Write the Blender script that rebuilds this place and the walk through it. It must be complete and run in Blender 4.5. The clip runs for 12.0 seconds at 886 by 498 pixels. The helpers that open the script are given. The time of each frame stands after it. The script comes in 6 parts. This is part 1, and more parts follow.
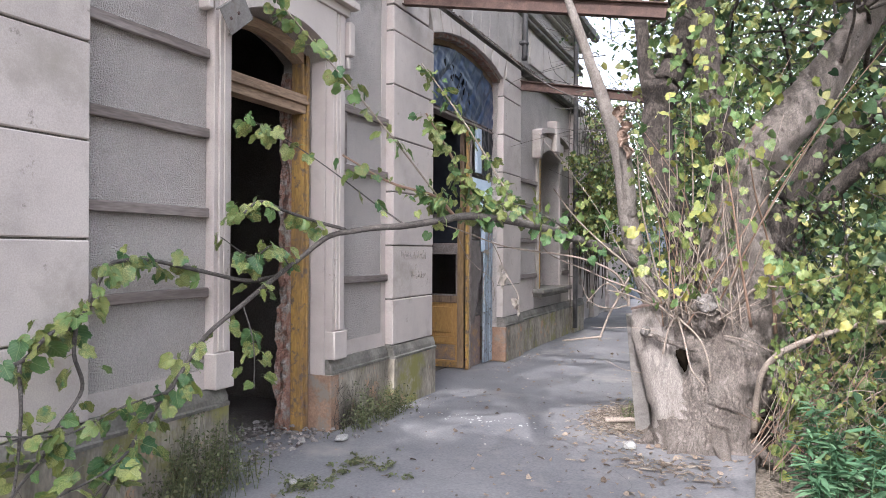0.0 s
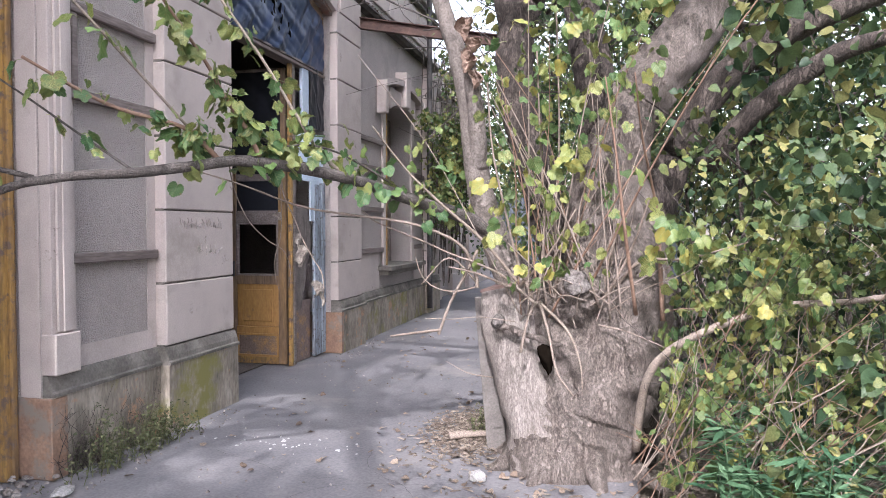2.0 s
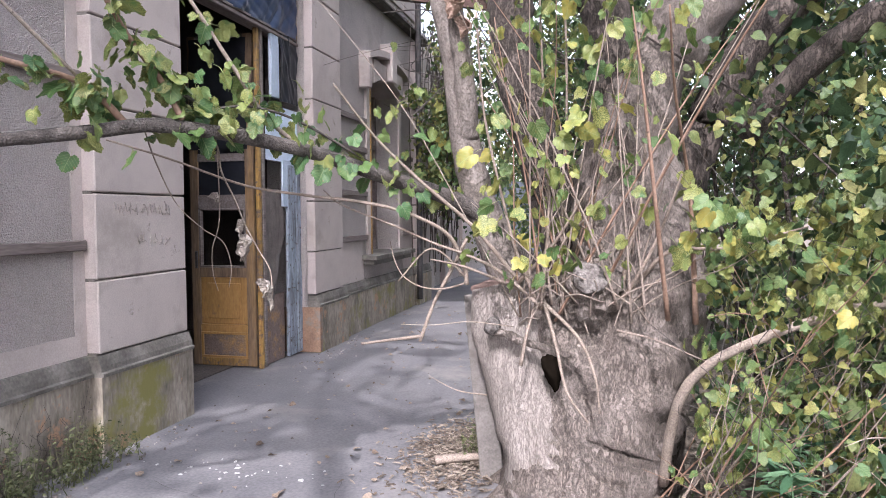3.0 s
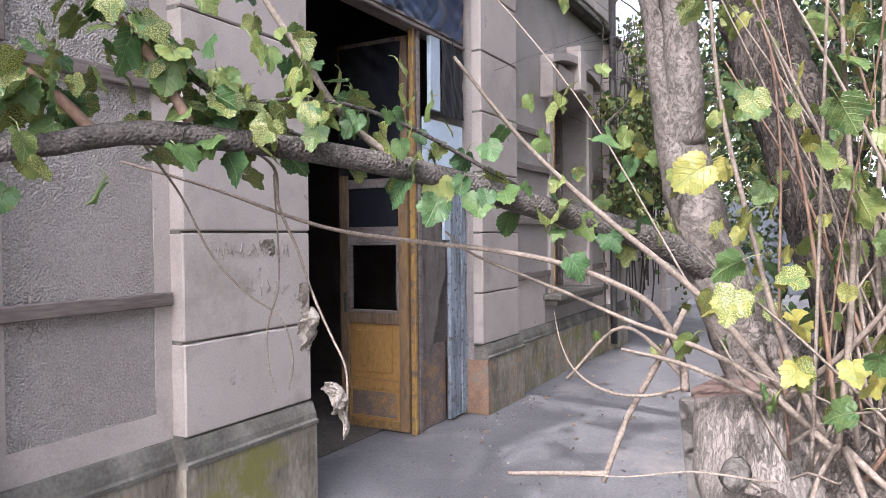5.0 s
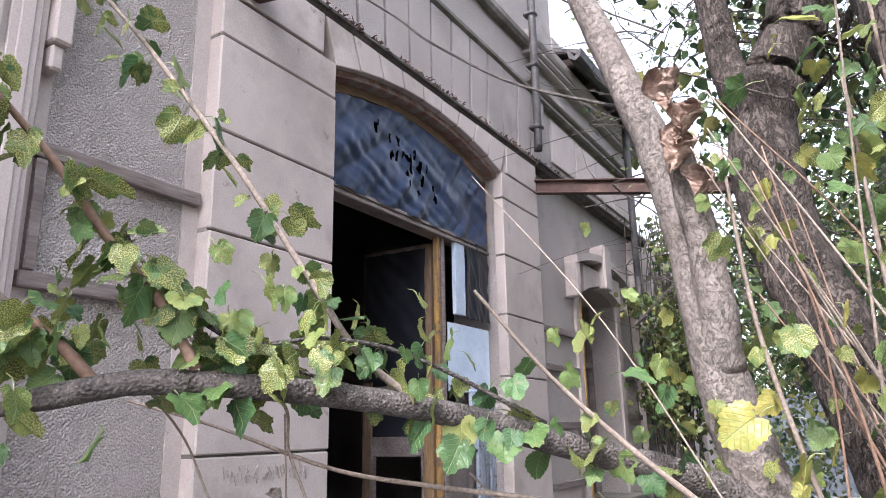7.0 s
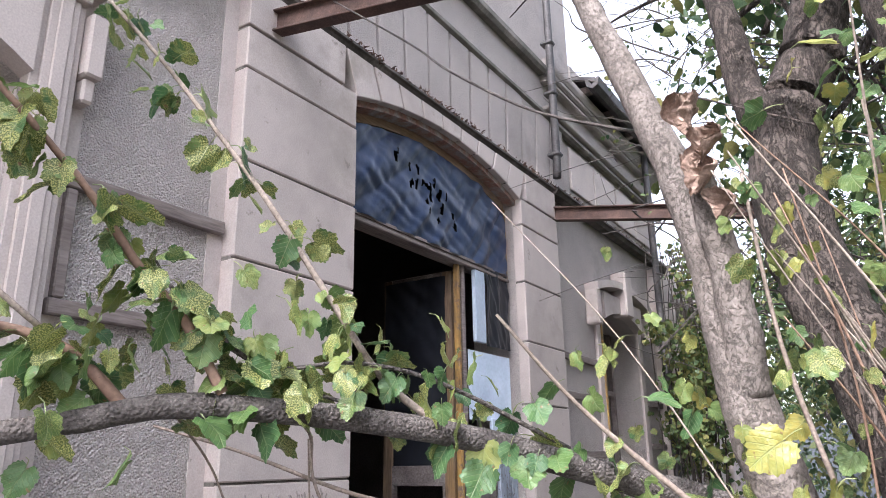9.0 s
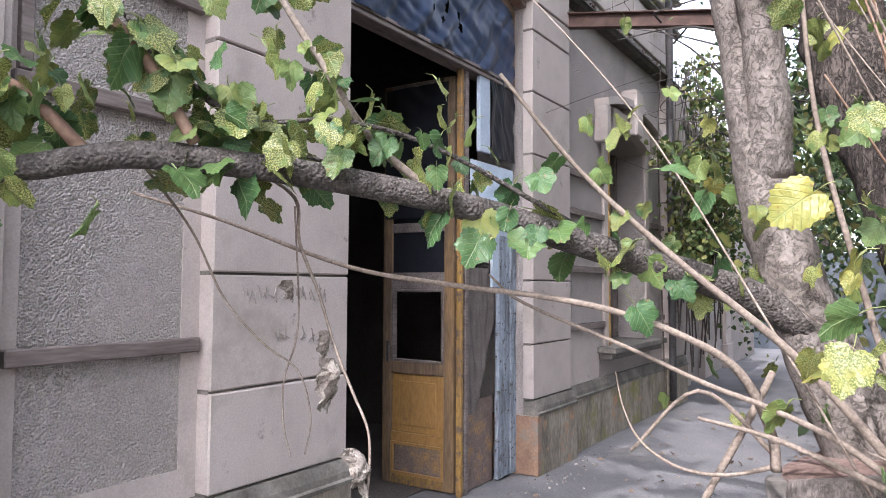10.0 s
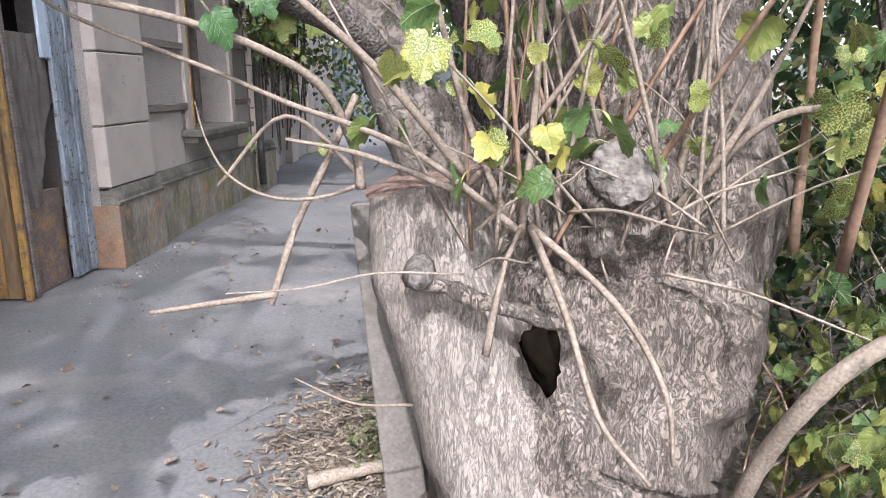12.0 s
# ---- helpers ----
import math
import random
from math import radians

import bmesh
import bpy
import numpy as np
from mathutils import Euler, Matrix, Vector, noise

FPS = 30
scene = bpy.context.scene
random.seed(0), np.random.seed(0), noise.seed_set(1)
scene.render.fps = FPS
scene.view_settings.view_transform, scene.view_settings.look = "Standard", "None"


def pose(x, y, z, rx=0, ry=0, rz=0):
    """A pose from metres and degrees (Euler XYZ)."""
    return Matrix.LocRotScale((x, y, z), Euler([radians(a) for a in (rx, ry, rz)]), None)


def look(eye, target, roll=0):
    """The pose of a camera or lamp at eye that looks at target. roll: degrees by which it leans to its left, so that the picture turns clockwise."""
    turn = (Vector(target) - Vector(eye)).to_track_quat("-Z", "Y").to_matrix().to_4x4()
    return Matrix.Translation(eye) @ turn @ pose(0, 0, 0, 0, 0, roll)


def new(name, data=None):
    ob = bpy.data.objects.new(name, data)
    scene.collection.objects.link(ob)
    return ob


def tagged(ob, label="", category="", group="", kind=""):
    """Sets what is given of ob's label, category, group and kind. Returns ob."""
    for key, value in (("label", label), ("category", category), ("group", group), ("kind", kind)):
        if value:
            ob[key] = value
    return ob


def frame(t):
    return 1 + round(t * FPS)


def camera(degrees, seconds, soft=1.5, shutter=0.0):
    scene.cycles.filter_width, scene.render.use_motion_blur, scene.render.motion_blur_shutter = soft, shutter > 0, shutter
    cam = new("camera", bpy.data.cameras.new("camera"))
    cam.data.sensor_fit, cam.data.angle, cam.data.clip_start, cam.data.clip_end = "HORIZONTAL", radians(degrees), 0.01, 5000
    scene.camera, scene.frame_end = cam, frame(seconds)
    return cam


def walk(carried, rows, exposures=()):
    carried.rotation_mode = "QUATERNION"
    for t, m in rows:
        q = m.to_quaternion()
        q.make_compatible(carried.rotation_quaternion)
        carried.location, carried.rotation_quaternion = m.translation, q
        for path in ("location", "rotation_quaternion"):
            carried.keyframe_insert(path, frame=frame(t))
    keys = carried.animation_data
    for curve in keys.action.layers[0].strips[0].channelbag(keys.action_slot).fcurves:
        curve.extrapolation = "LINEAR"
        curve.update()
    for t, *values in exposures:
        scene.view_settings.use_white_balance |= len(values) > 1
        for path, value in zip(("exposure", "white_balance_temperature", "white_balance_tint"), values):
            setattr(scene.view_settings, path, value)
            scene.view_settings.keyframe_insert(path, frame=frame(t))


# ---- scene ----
cam = camera(64.3, 12.0, soft=0.6)
EXPOSURE = 0.96
STOPS = [(0, -0.03, 13), (1.5, -0.08, 17), (3.2, -0.1, 19), (4.8, 0.0, 17), (5.5, 0.02, 17), (6.5, 0.06, 17), (7.5, 0.16, 18), (9.5, 0.06, 16), (10.5, -0.06, 16), (11, -0.12, 14), (12, -0.04, 12)]
PATH = [
    (0, (1.034, 0.23, 1.665), (0.212, 2.054, 1.671), 0.3),
    (0.5, (1.006, 0.662, 1.62), (0.288, 2.528, 1.606), 0.3),
    (1, (0.963, 1.122, 1.599), (0.358, 3.028, 1.566), 0.5),
    (1.5, (0.886, 1.555, 1.593), (0.383, 3.49, 1.557), 0.3),
    (2, (0.848, 2.035, 1.586), (0.377, 3.977, 1.525), -0.0),
    (2.5, (0.781, 2.459, 1.567), (0.335, 4.407, 1.492), -0.1),
    (3, (0.717, 2.897, 1.57), (0.259, 4.841, 1.47), -0.4),
    (4.8, (0.445, 4.248, 1.647), (-0.508, 6.004, 1.56), -0.4),
    (5, (0.374, 4.335, 1.679), (-0.595, 6.084, 1.647), -0.6),
    (5.5, (0.335, 4.436, 1.762), (-0.652, 6.17, 1.898), -0.7),
    (6, (0.33, 4.435, 1.807), (-0.659, 6.14, 2.151), -0.9),
    (6.5, (0.343, 4.432, 1.82), (-0.655, 6.106, 2.269), -0.9),
    (7, (0.345, 4.435, 1.826), (-0.655, 6.094, 2.324), -1.1),
    (7.5, (0.347, 4.428, 1.831), (-0.658, 6.053, 2.42), -1.1),
    (7.7, (0.348, 4.417, 1.833), (-0.664, 6.023, 2.462), -1.2),
    (9.5, (0.339, 4.422, 1.774), (-0.726, 6.042, 2.264), -0.8),
    (10, (0.252, 4.6, 1.665), (-0.839, 6.273, 1.771), 0.3),
    (10.5, (0.057, 4.867, 1.56), (-0.817, 6.666, 1.53), 0.4),
    (11, (0.043, 5.005, 1.523), (-0.34, 6.966, 1.42), 0.2),
    (11.5, (0.126, 4.925, 1.5), (0.002, 6.905, 1.249), -0.3),
    (12, (0.21, 4.755, 1.46), (0.183, 6.702, 1.003), -0.4),
]
walk(cam, [(t, look(eye, target, roll)) for t, eye, target, roll in PATH], [(t, EXPOSURE + stops, 5930, tint) for t, stops, tint in STOPS])

# world and light
world = bpy.data.worlds.new("world")
scene.world = world
world.use_nodes = True
wn = world.node_tree.nodes
sky = wn.new("ShaderNodeTexSky")
sky.sky_type = "NISHITA"
sky.sun_disc = False
sky.sun_elevation = radians(45)
sky.sun_rotation = radians(179)
sky.dust_density = 4.0
sky.air_density = 1.2
wn["Background"].inputs["Strength"].default_value = 0.29
haze = wn.new("ShaderNodeHueSaturation")
haze.inputs["Saturation"].default_value = 0.35
haze.inputs["Value"].default_value = 1.3
world.node_tree.links.new(sky.outputs["Color"], haze.inputs["Color"])
world.node_tree.links.new(haze.outputs["Color"], wn["Background"].inputs["Color"])
sun_data = bpy.data.lights.new("sun", "SUN")
sun_data.energy, sun_data.angle, sun_data.color = 3.0, radians(0.5), (1.0, 0.95, 0.89)
sun = new("sun", sun_data)
sun.matrix_world = look((0.32, -16, 16), (0, 0, 0))

# ------------------------------------------------------------------ materials


def material(name, colours, rough=0.9, scale=3.0, fine=60.0, bump=0.2, dist=0.01, stretch=(1, 1, 1), metal=0.0, stain=None, stain_scale=1.2,
             stain_lo=0.55, per="none", translucent=0.0, rough_var=0.08, fine_mix=0.35, voronoi=0.0, spots=None, cracks=None):
    """Colour ramp over large noise, fine grain on top, stains of their own shape, relief from the grain."""
    m = bpy.data.materials.new(name)
    m.use_nodes = True
    nt = m.node_tree
    n, l = nt.nodes, nt.links
    p = n["Principled BSDF"]
    co = n.new("ShaderNodeTexCoord")
    mp = n.new("ShaderNodeMapping")
    mp.inputs["Scale"].default_value = stretch
    l.new(co.outputs["Object"], mp.inputs["Vector"])
    big = n.new("ShaderNodeTexNoise")
    big.inputs["Scale"].default_value, big.inputs["Detail"].default_value, big.inputs["Roughness"].default_value = scale, 6, 0.65
    l.new(mp.outputs["Vector"], big.inputs["Vector"])
    ramp = n.new("ShaderNodeValToRGB")
    el = ramp.color_ramp.elements
    k = len(colours)
    while len(el) < k:
        el.new(0.5)
    for i, c in enumerate(colours):
        el[i].position = 0.28 + 0.46 * i / max(1, k - 1)
        el[i].color = (*c, 1)
    if per == "object":
        inf = n.new("ShaderNodeObjectInfo")
        mixf = n.new("ShaderNodeMath")
        mixf.operation = "MULTIPLY_ADD"
        l.new(inf.outputs["Random"], mixf.inputs[0])
        mixf.inputs[1].default_value = 0.4
        add = n.new("ShaderNodeMath")
        add.operation = "MULTIPLY"
        l.new(big.outputs["Fac"], add.inputs[0])
        add.inputs[1].default_value = 0.6
        l.new(add.outputs[0], mixf.inputs[2])
        l.new(mixf.outputs[0], ramp.inputs["Fac"])
    elif per == "island":
        geo = n.new("ShaderNodeNewGeometry")
        mixf = n.new("ShaderNodeMath")
        mixf.operation = "MULTIPLY_ADD"
        l.new(geo.outputs["Random Per Island"], mixf.inputs[0])
        mixf.inputs[1].default_value = 0.55
        add = n.new("ShaderNodeMath")
        add.operation = "MULTIPLY"
        l.new(big.outputs["Fac"], add.inputs[0])
        add.inputs[1].default_value = 0.5
        l.new(add.outputs[0], mixf.inputs[2])
        l.new(mixf.outputs[0], ramp.inputs["Fac"])
    else:
        l.new(big.outputs["Fac"], ramp.inputs["Fac"])
    grain = n.new("ShaderNodeTexNoise")
    grain.inputs["Scale"].default_value, grain.inputs["Detail"].default_value = fine, 4
    l.new(mp.outputs["Vector"], grain.inputs["Vector"])
    gr = n.new("ShaderNodeMapRange")
    gr.inputs["From Min"].default_value, gr.inputs["From Max"].default_value = 0.3, 0.7
    gr.inputs["To Min"].default_value, gr.inputs["To Max"].default_value = 1 - fine_mix, 1 + fine_mix * 0.6
    l.new(grain.outputs["Fac"], gr.inputs["Value"])
    mul = n.new("ShaderNodeVectorMath")
    mul.operation = "SCALE"
    l.new(ramp.outputs["Color"], mul.inputs[0])
    l.new(gr.outputs["Result"], mul.inputs["Scale"])
    col = mul.outputs["Vector"]
    if stain:
        st = n.new("ShaderNodeTexNoise")
        st.inputs["Scale"].default_value, st.inputs["Detail"].default_value, st.inputs["Roughness"].default_value = stain_scale, 7, 0.7
        l.new(co.outputs["Object"], st.inputs["Vector"])
        sr = n.new("ShaderNodeMapRange")
        sr.inputs["From Min"].default_value, sr.inputs["From Max"].default_value = stain_lo, stain_lo + 0.12
        l.new(st.outputs["Fac"], sr.inputs["Value"])
        mx = n.new("ShaderNodeMix")
        mx.data_type = "RGBA"
        l.new(sr.outputs["Result"], mx.inputs["Factor"])
        l.new(col, mx.inputs["A"])
        mx.inputs["B"].default_value = (*stain, 1)
        col = mx.outputs["Result"]
    if spots:
        tint, spot_scale, spot_lo = spots
        so = n.new("ShaderNodeTexNoise")
        so.inputs["Scale"].default_value, so.inputs["Detail"].default_value, so.inputs["Roughness"].default_value = spot_scale, 5, 0.75
        l.new(co.outputs["Object"], so.inputs["Vector"])
        sq = n.new("ShaderNodeMapRange")
        sq.inputs["From Min"].default_value, sq.inputs["From Max"].default_value = spot_lo, spot_lo + 0.06
        l.new(so.outputs["Fac"], sq.inputs["Value"])
        mt = n.new("ShaderNodeMix")
        mt.data_type = "RGBA"
        l.new(sq.outputs["Result"], mt.inputs["Factor"])
        l.new(col, mt.inputs["A"])
        mt.inputs["B"].default_value = (*tint, 1)
        col = mt.outputs["Result"]
    furrow = None
    if cracks:
        crack_scale, squash, width, dark = cracks
        mc = n.new("ShaderNodeMapping")
        mc.inputs["Scale"].default_value = (1, 1, squash)
        l.new(co.outputs["Object"], mc.inputs["Vector"])
        wob = n.new("ShaderNodeTexNoise")
        wob.inputs["Scale"].default_value, wob.inputs["Detail"].default_value = 9.0, 4
        l.new(mc.outputs["Vector"], wob.inputs["Vector"])
        wsc = n.new("ShaderNodeVectorMath")
        wsc.operation = "MULTIPLY_ADD"
        l.new(wob.outputs["Color"], wsc.inputs[0])
        wsc.inputs[1].default_value = (0.12, 0.12, 0.05)
        l.new(mc.outputs["Vector"], wsc.inputs[2])
        ridges = []
        for factor, detail in ((0.42, 5), (1.0, 3)):
            nz = n.new("ShaderNodeTexNoise")
            nz.inputs["Scale"].default_value, nz.inputs["Detail"].default_value, nz.inputs["Roughness"].default_value = crack_scale * factor, detail, 0.62
            nz.inputs["Distortion"].default_value = 0.35
            l.new(wsc.outputs["Vector"], nz.inputs["Vector"])
            sub = n.new("ShaderNodeMath")
            sub.operation = "SUBTRACT"
            l.new(nz.outputs["Fac"], sub.inputs[0])
            sub.inputs[1].default_value = 0.5
            ab = n.new("ShaderNodeMath")
            ab.operation = "ABSOLUTE"
            l.new(sub.outputs[0], ab.inputs[0])
            ridges.append(ab)
        low = n.new("ShaderNodeMath")
        low.operation = "MINIMUM"
        l.new(ridges[0].outputs[0], low.inputs[0])
        l.new(ridges[1].outputs[0], low.inputs[1])
        cr = n.new("ShaderNodeMapRange")
        cr.interpolation_type = "SMOOTHSTEP"
        cr.inputs["From Max"].default_value = width
        l.new(low.outputs[0], cr.inputs["Value"])
        fade = n.new("ShaderNodeMapRange")
        fade.inputs["To Min"].default_value, fade.inputs["To Max"].default_value = dark, 1.0
        l.new(cr.outputs["Result"], fade.inputs["Value"])
        mk = n.new("ShaderNodeVectorMath")
        mk.operation = "SCALE"
        l.new(col, mk.inputs[0])
        l.new(fade.outputs["Result"], mk.inputs["Scale"])
        col = mk.outputs["Vector"]
        furrow = cr.outputs["Result"]
    l.new(col, p.inputs["Base Color"])
    rr = n.new("ShaderNodeMapRange")
    rr.inputs["To Min"].default_value, rr.inputs["To Max"].default_value = max(0.05, rough - rough_var), min(1, rough + rough_var)
    l.new(big.outputs["Fac"], rr.inputs["Value"])
    l.new(rr.outputs["Result"], p.inputs["Roughness"])
    p.inputs["Metallic"].default_value = metal
    p.inputs["Specular IOR Level"].default_value = 0.35
    if bump:
        b = n.new("ShaderNodeBump")
        b.inputs["Strength"].default_value, b.inputs["Distance"].default_value = bump, dist
        h = grain.outputs["Fac"]
        if voronoi:
            v = n.new("ShaderNodeTexVoronoi")
            v.inputs["Scale"].default_value = voronoi
            l.new(mp.outputs["Vector"], v.inputs["Vector"])
            ad = n.new("ShaderNodeMath")
            ad.operation = "SUBTRACT"
            l.new(grain.outputs["Fac"], ad.inputs[0])
            l.new(v.outputs["Distance"], ad.inputs[1])
            h = ad.outputs[0]
        if furrow:
            af = n.new("ShaderNodeMath")
            af.operation = "MULTIPLY_ADD"
            l.new(h, af.inputs[0])
            af.inputs[1].default_value = 0.5
            l.new(furrow, af.inputs[2])
            h = af.outputs[0]
        l.new(h, b.inputs["Height"])
        l.new(b.outputs["Normal"], p.inputs["Normal"])
    if translucent:
        tr = n.new("ShaderNodeBsdfTranslucent")
        l.new(col, tr.inputs["Color"])
        ms = n.new("ShaderNodeMixShader")
        ms.inputs["Fac"].default_value = translucent
        l.new(p.outputs["BSDF"], ms.inputs[1])
        l.new(tr.outputs["BSDF"], ms.inputs[2])
        l.new(ms.outputs["Shader"], n["Material Output"].inputs["Surface"])
    return m


PLASTER = material("plaster", [(0.345, 0.30, 0.275), (0.455, 0.395, 0.362), (0.51, 0.448, 0.412)], 0.92, 1.1, 110, 0.3, 0.003, stain=(0.31, 0.27, 0.235), stain_scale=0.8, stain_lo=0.54, fine_mix=0.12, spots=((0.25, 0.215, 0.19), 5.0, 0.64))
ROUGHCAST = material("roughcast", [(0.395, 0.352, 0.327), (0.48, 0.431, 0.402), (0.535, 0.484, 0.453)], 0.95, 1.3, 110, 1.0, 0.018, fine_mix=0.26, voronoi=95, stain=(0.355, 0.32, 0.294), stain_scale=1.0, stain_lo=0.56)
PLINTH = material("plinth", [(0.115, 0.10, 0.08), (0.22, 0.19, 0.152), (0.32, 0.28, 0.23), (0.41, 0.36, 0.30)], 0.95, 4.5, 40, 0.6, 0.008, stain=(0.20, 0.185, 0.065), stain_scale=1.7, stain_lo=0.50, stretch=(1, 1, 0.35), fine_mix=0.3, spots=((0.36, 0.225, 0.145), 2.6, 0.58))
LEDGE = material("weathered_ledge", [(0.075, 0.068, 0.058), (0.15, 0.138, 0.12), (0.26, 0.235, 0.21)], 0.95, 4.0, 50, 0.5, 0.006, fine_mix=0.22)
REDPLASTER = material("red_plaster", [(0.19, 0.12, 0.085), (0.28, 0.175, 0.118), (0.34, 0.23, 0.165)], 0.95, 6.0, 50, 0.4, 0.006, fine_mix=0.2, stain=(0.22, 0.19, 0.16), stain_scale=5.0, stain_lo=0.50)
BRICKRAW = material("raw_brick", [(0.13, 0.10, 0.085), (0.25, 0.13, 0.095), (0.27, 0.235, 0.21), (0.36, 0.33, 0.31)], 0.95, 9.0, 60, 0.8, 0.02, fine_mix=0.2)
CONCRETE = material("concrete", [(0.13, 0.127, 0.134), (0.168, 0.162, 0.167), (0.205, 0.195, 0.195)], 0.93, 1.1, 55, 0.35, 0.005, stain=(0.235, 0.219, 0.206), stain_scale=0.7, stain_lo=0.56, fine_mix=0.2)
SOIL = material("soil", [(0.10, 0.08, 0.06), (0.17, 0.14, 0.11), (0.25, 0.21, 0.17)], 0.97, 2.5, 40, 0.9, 0.03, fine_mix=0.4)
OLDWOOD = material("grey_wood", [(0.12, 0.095, 0.085), (0.20, 0.165, 0.15), (0.27, 0.235, 0.22)], 0.9, 6.0, 70, 0.6, 0.006, stretch=(1, 0.12, 1), fine_mix=0.3)
BAREWOOD = material("bare_wood", [(0.20, 0.13, 0.09), (0.32, 0.22, 0.15), (0.42, 0.31, 0.22)], 0.85, 5.0, 60, 0.5, 0.005, stretch=(1, 0.15, 1), fine_mix=0.3)
YELLOW = material("yellow_paint", [(0.13, 0.085, 0.05), (0.23, 0.14, 0.06), (0.36, 0.215, 0.065), (0.44, 0.26, 0.068)], 0.7, 7.0, 60, 0.6, 0.006, stretch=(1, 1, 0.2), fine_mix=0.25, stain=(0.14, 0.10, 0.078), stain_scale=14, stain_lo=0.51)
ORANGE = material("ochre_door_paint", [(0.27, 0.145, 0.05), (0.36, 0.20, 0.065), (0.41, 0.235, 0.085)], 0.55, 2.5, 60, 0.25, 0.003, stretch=(1, 1, 0.3), fine_mix=0.18, stain=(0.17, 0.11, 0.075), stain_scale=4, stain_lo=0.6)
KICK = material("worn_kick_panel", [(0.14, 0.10, 0.085), (0.20, 0.15, 0.13), (0.42, 0.24, 0.07)], 0.8, 5.0, 60, 0.5, 0.004, fine_mix=0.3)
BLUEWOOD = material("flaking_blue_paint", [(0.10, 0.10, 0.11), (0.25, 0.285, 0.335), (0.37, 0.42, 0.49)], 0.8, 12.0, 60, 0.8, 0.008, stretch=(1, 1, 0.2), fine_mix=0.25, spots=((0.085, 0.07, 0.06), 22.0, 0.56))
PALEBLUE = material("pale_blue_panel", [(0.36, 0.43, 0.52), (0.45, 0.52, 0.61), (0.52, 0.58, 0.66)], 0.6, 2.0, 40, 0.1, 0.003, fine_mix=0.08)
PLASTIC = material("blue_black_plastic", [(0.010, 0.016, 0.038), (0.023, 0.038, 0.083), (0.04, 0.063, 0.125)], 0.33, 3.0, 8, 0.3, 0.01, fine_mix=0.25)
BLACKPLASTIC = material("black_plastic", [(0.012, 0.013, 0.018), (0.025, 0.027, 0.034)], 0.4, 3.0, 8, 0.3, 0.01, fine_mix=0.2)
RUST = material("rusted_steel", [(0.05, 0.032, 0.027), (0.085, 0.052, 0.043), (0.13, 0.08, 0.065)], 0.8, 8.0, 90, 0.4, 0.003, metal=0.2, fine_mix=0.3)
DARKMETAL = material("dark_metal", [(0.05, 0.045, 0.045), (0.09, 0.085, 0.085), (0.15, 0.13, 0.125)], 0.65, 5.0, 60, 0.3, 0.003, metal=0.4)
INTERIOR = material("dark_interior", [(0.08, 0.068, 0.06), (0.15, 0.13, 0.117)], 0.95, 2.0, 50, 0.3, 0.01)
RUBBLE = material("rubble", [(0.10, 0.085, 0.075), (0.19, 0.165, 0.15), (0.30, 0.275, 0.255)], 0.95, 12.0, 90, 0.5, 0.01, per="island")
BARK = material("bark", [(0.15, 0.121, 0.103), (0.212, 0.177, 0.155), (0.275, 0.236, 0.211)], 0.97, 6.0, 120, 0.9, 0.011, stretch=(1, 1, 0.5), fine_mix=0.3, cracks=(76, 0.36, 0.036, 0.78), spots=((0.11, 0.087, 0.072), 7.0, 0.61))
PALEBARK = material("pale_trunk_bark", [(0.225, 0.192, 0.17), (0.285, 0.247, 0.222), (0.335, 0.295, 0.268)], 0.97, 5.0, 130, 0.7, 0.009, stretch=(1, 1, 0.4), fine_mix=0.24, cracks=(90, 0.2, 0.032, 0.74), stain=(0.20, 0.168, 0.146), stain_scale=3.0, stain_lo=0.58)
CLOTH = material("hanging_cloth", [(0.10, 0.085, 0.077), (0.15, 0.128, 0.116), (0.20, 0.175, 0.16)], 0.95, 5.0, 90, 0.4, 0.004, fine_mix=0.25)
DARKBARK = material("dark_bark", [(0.065, 0.052, 0.045), (0.105, 0.085, 0.073), (0.16, 0.13, 0.113)], 0.95, 6.0, 90, 0.9, 0.014, fine_mix=0.3, cracks=(40, 0.3, 0.05, 0.5))
BRANCHBARK = material("branch_bark", [(0.06, 0.051, 0.046), (0.10, 0.086, 0.078), (0.165, 0.147, 0.134)], 0.92, 16.0, 120, 0.9, 0.008, fine_mix=0.5, spots=((0.27, 0.25, 0.23), 60.0, 0.64), voronoi=110)
TWIG = material("pale_twig", [(0.17, 0.132, 0.105), (0.275, 0.222, 0.183), (0.38, 0.32, 0.272)], 0.85, 12.0, 110, 0.4, 0.004, per="island", fine_mix=0.35, spots=((0.145, 0.112, 0.09), 38.0, 0.60))
BROWNTWIG = material("brown_twig", [(0.165, 0.10, 0.07), (0.24, 0.152, 0.108), (0.31, 0.215, 0.165)], 0.75, 7.0, 80, 0.3, 0.003, fine_mix=0.25, spots=((0.10, 0.065, 0.05), 40.0, 0.62))
CUTWOOD = material("cut_wood_face", [(0.13, 0.085, 0.07), (0.20, 0.135, 0.115), (0.27, 0.20, 0.17)], 0.95, 8.0, 50, 0.6, 0.008, fine_mix=0.3)
GREYCUT = material("grey_cut_wood", [(0.085, 0.073, 0.066), (0.145, 0.128, 0.117), (0.24, 0.222, 0.207)], 0.95, 24.0, 60, 1.0, 0.012, fine_mix=0.5)
# near-black without gloss, stands in for the shade inside the trunk hollow
HOLLOWSHADE = material("hollow_shade", [(0.004, 0.003, 0.0025), (0.009, 0.007, 0.005)], 1.0, 6.0, 40, 0.0, 0.01)
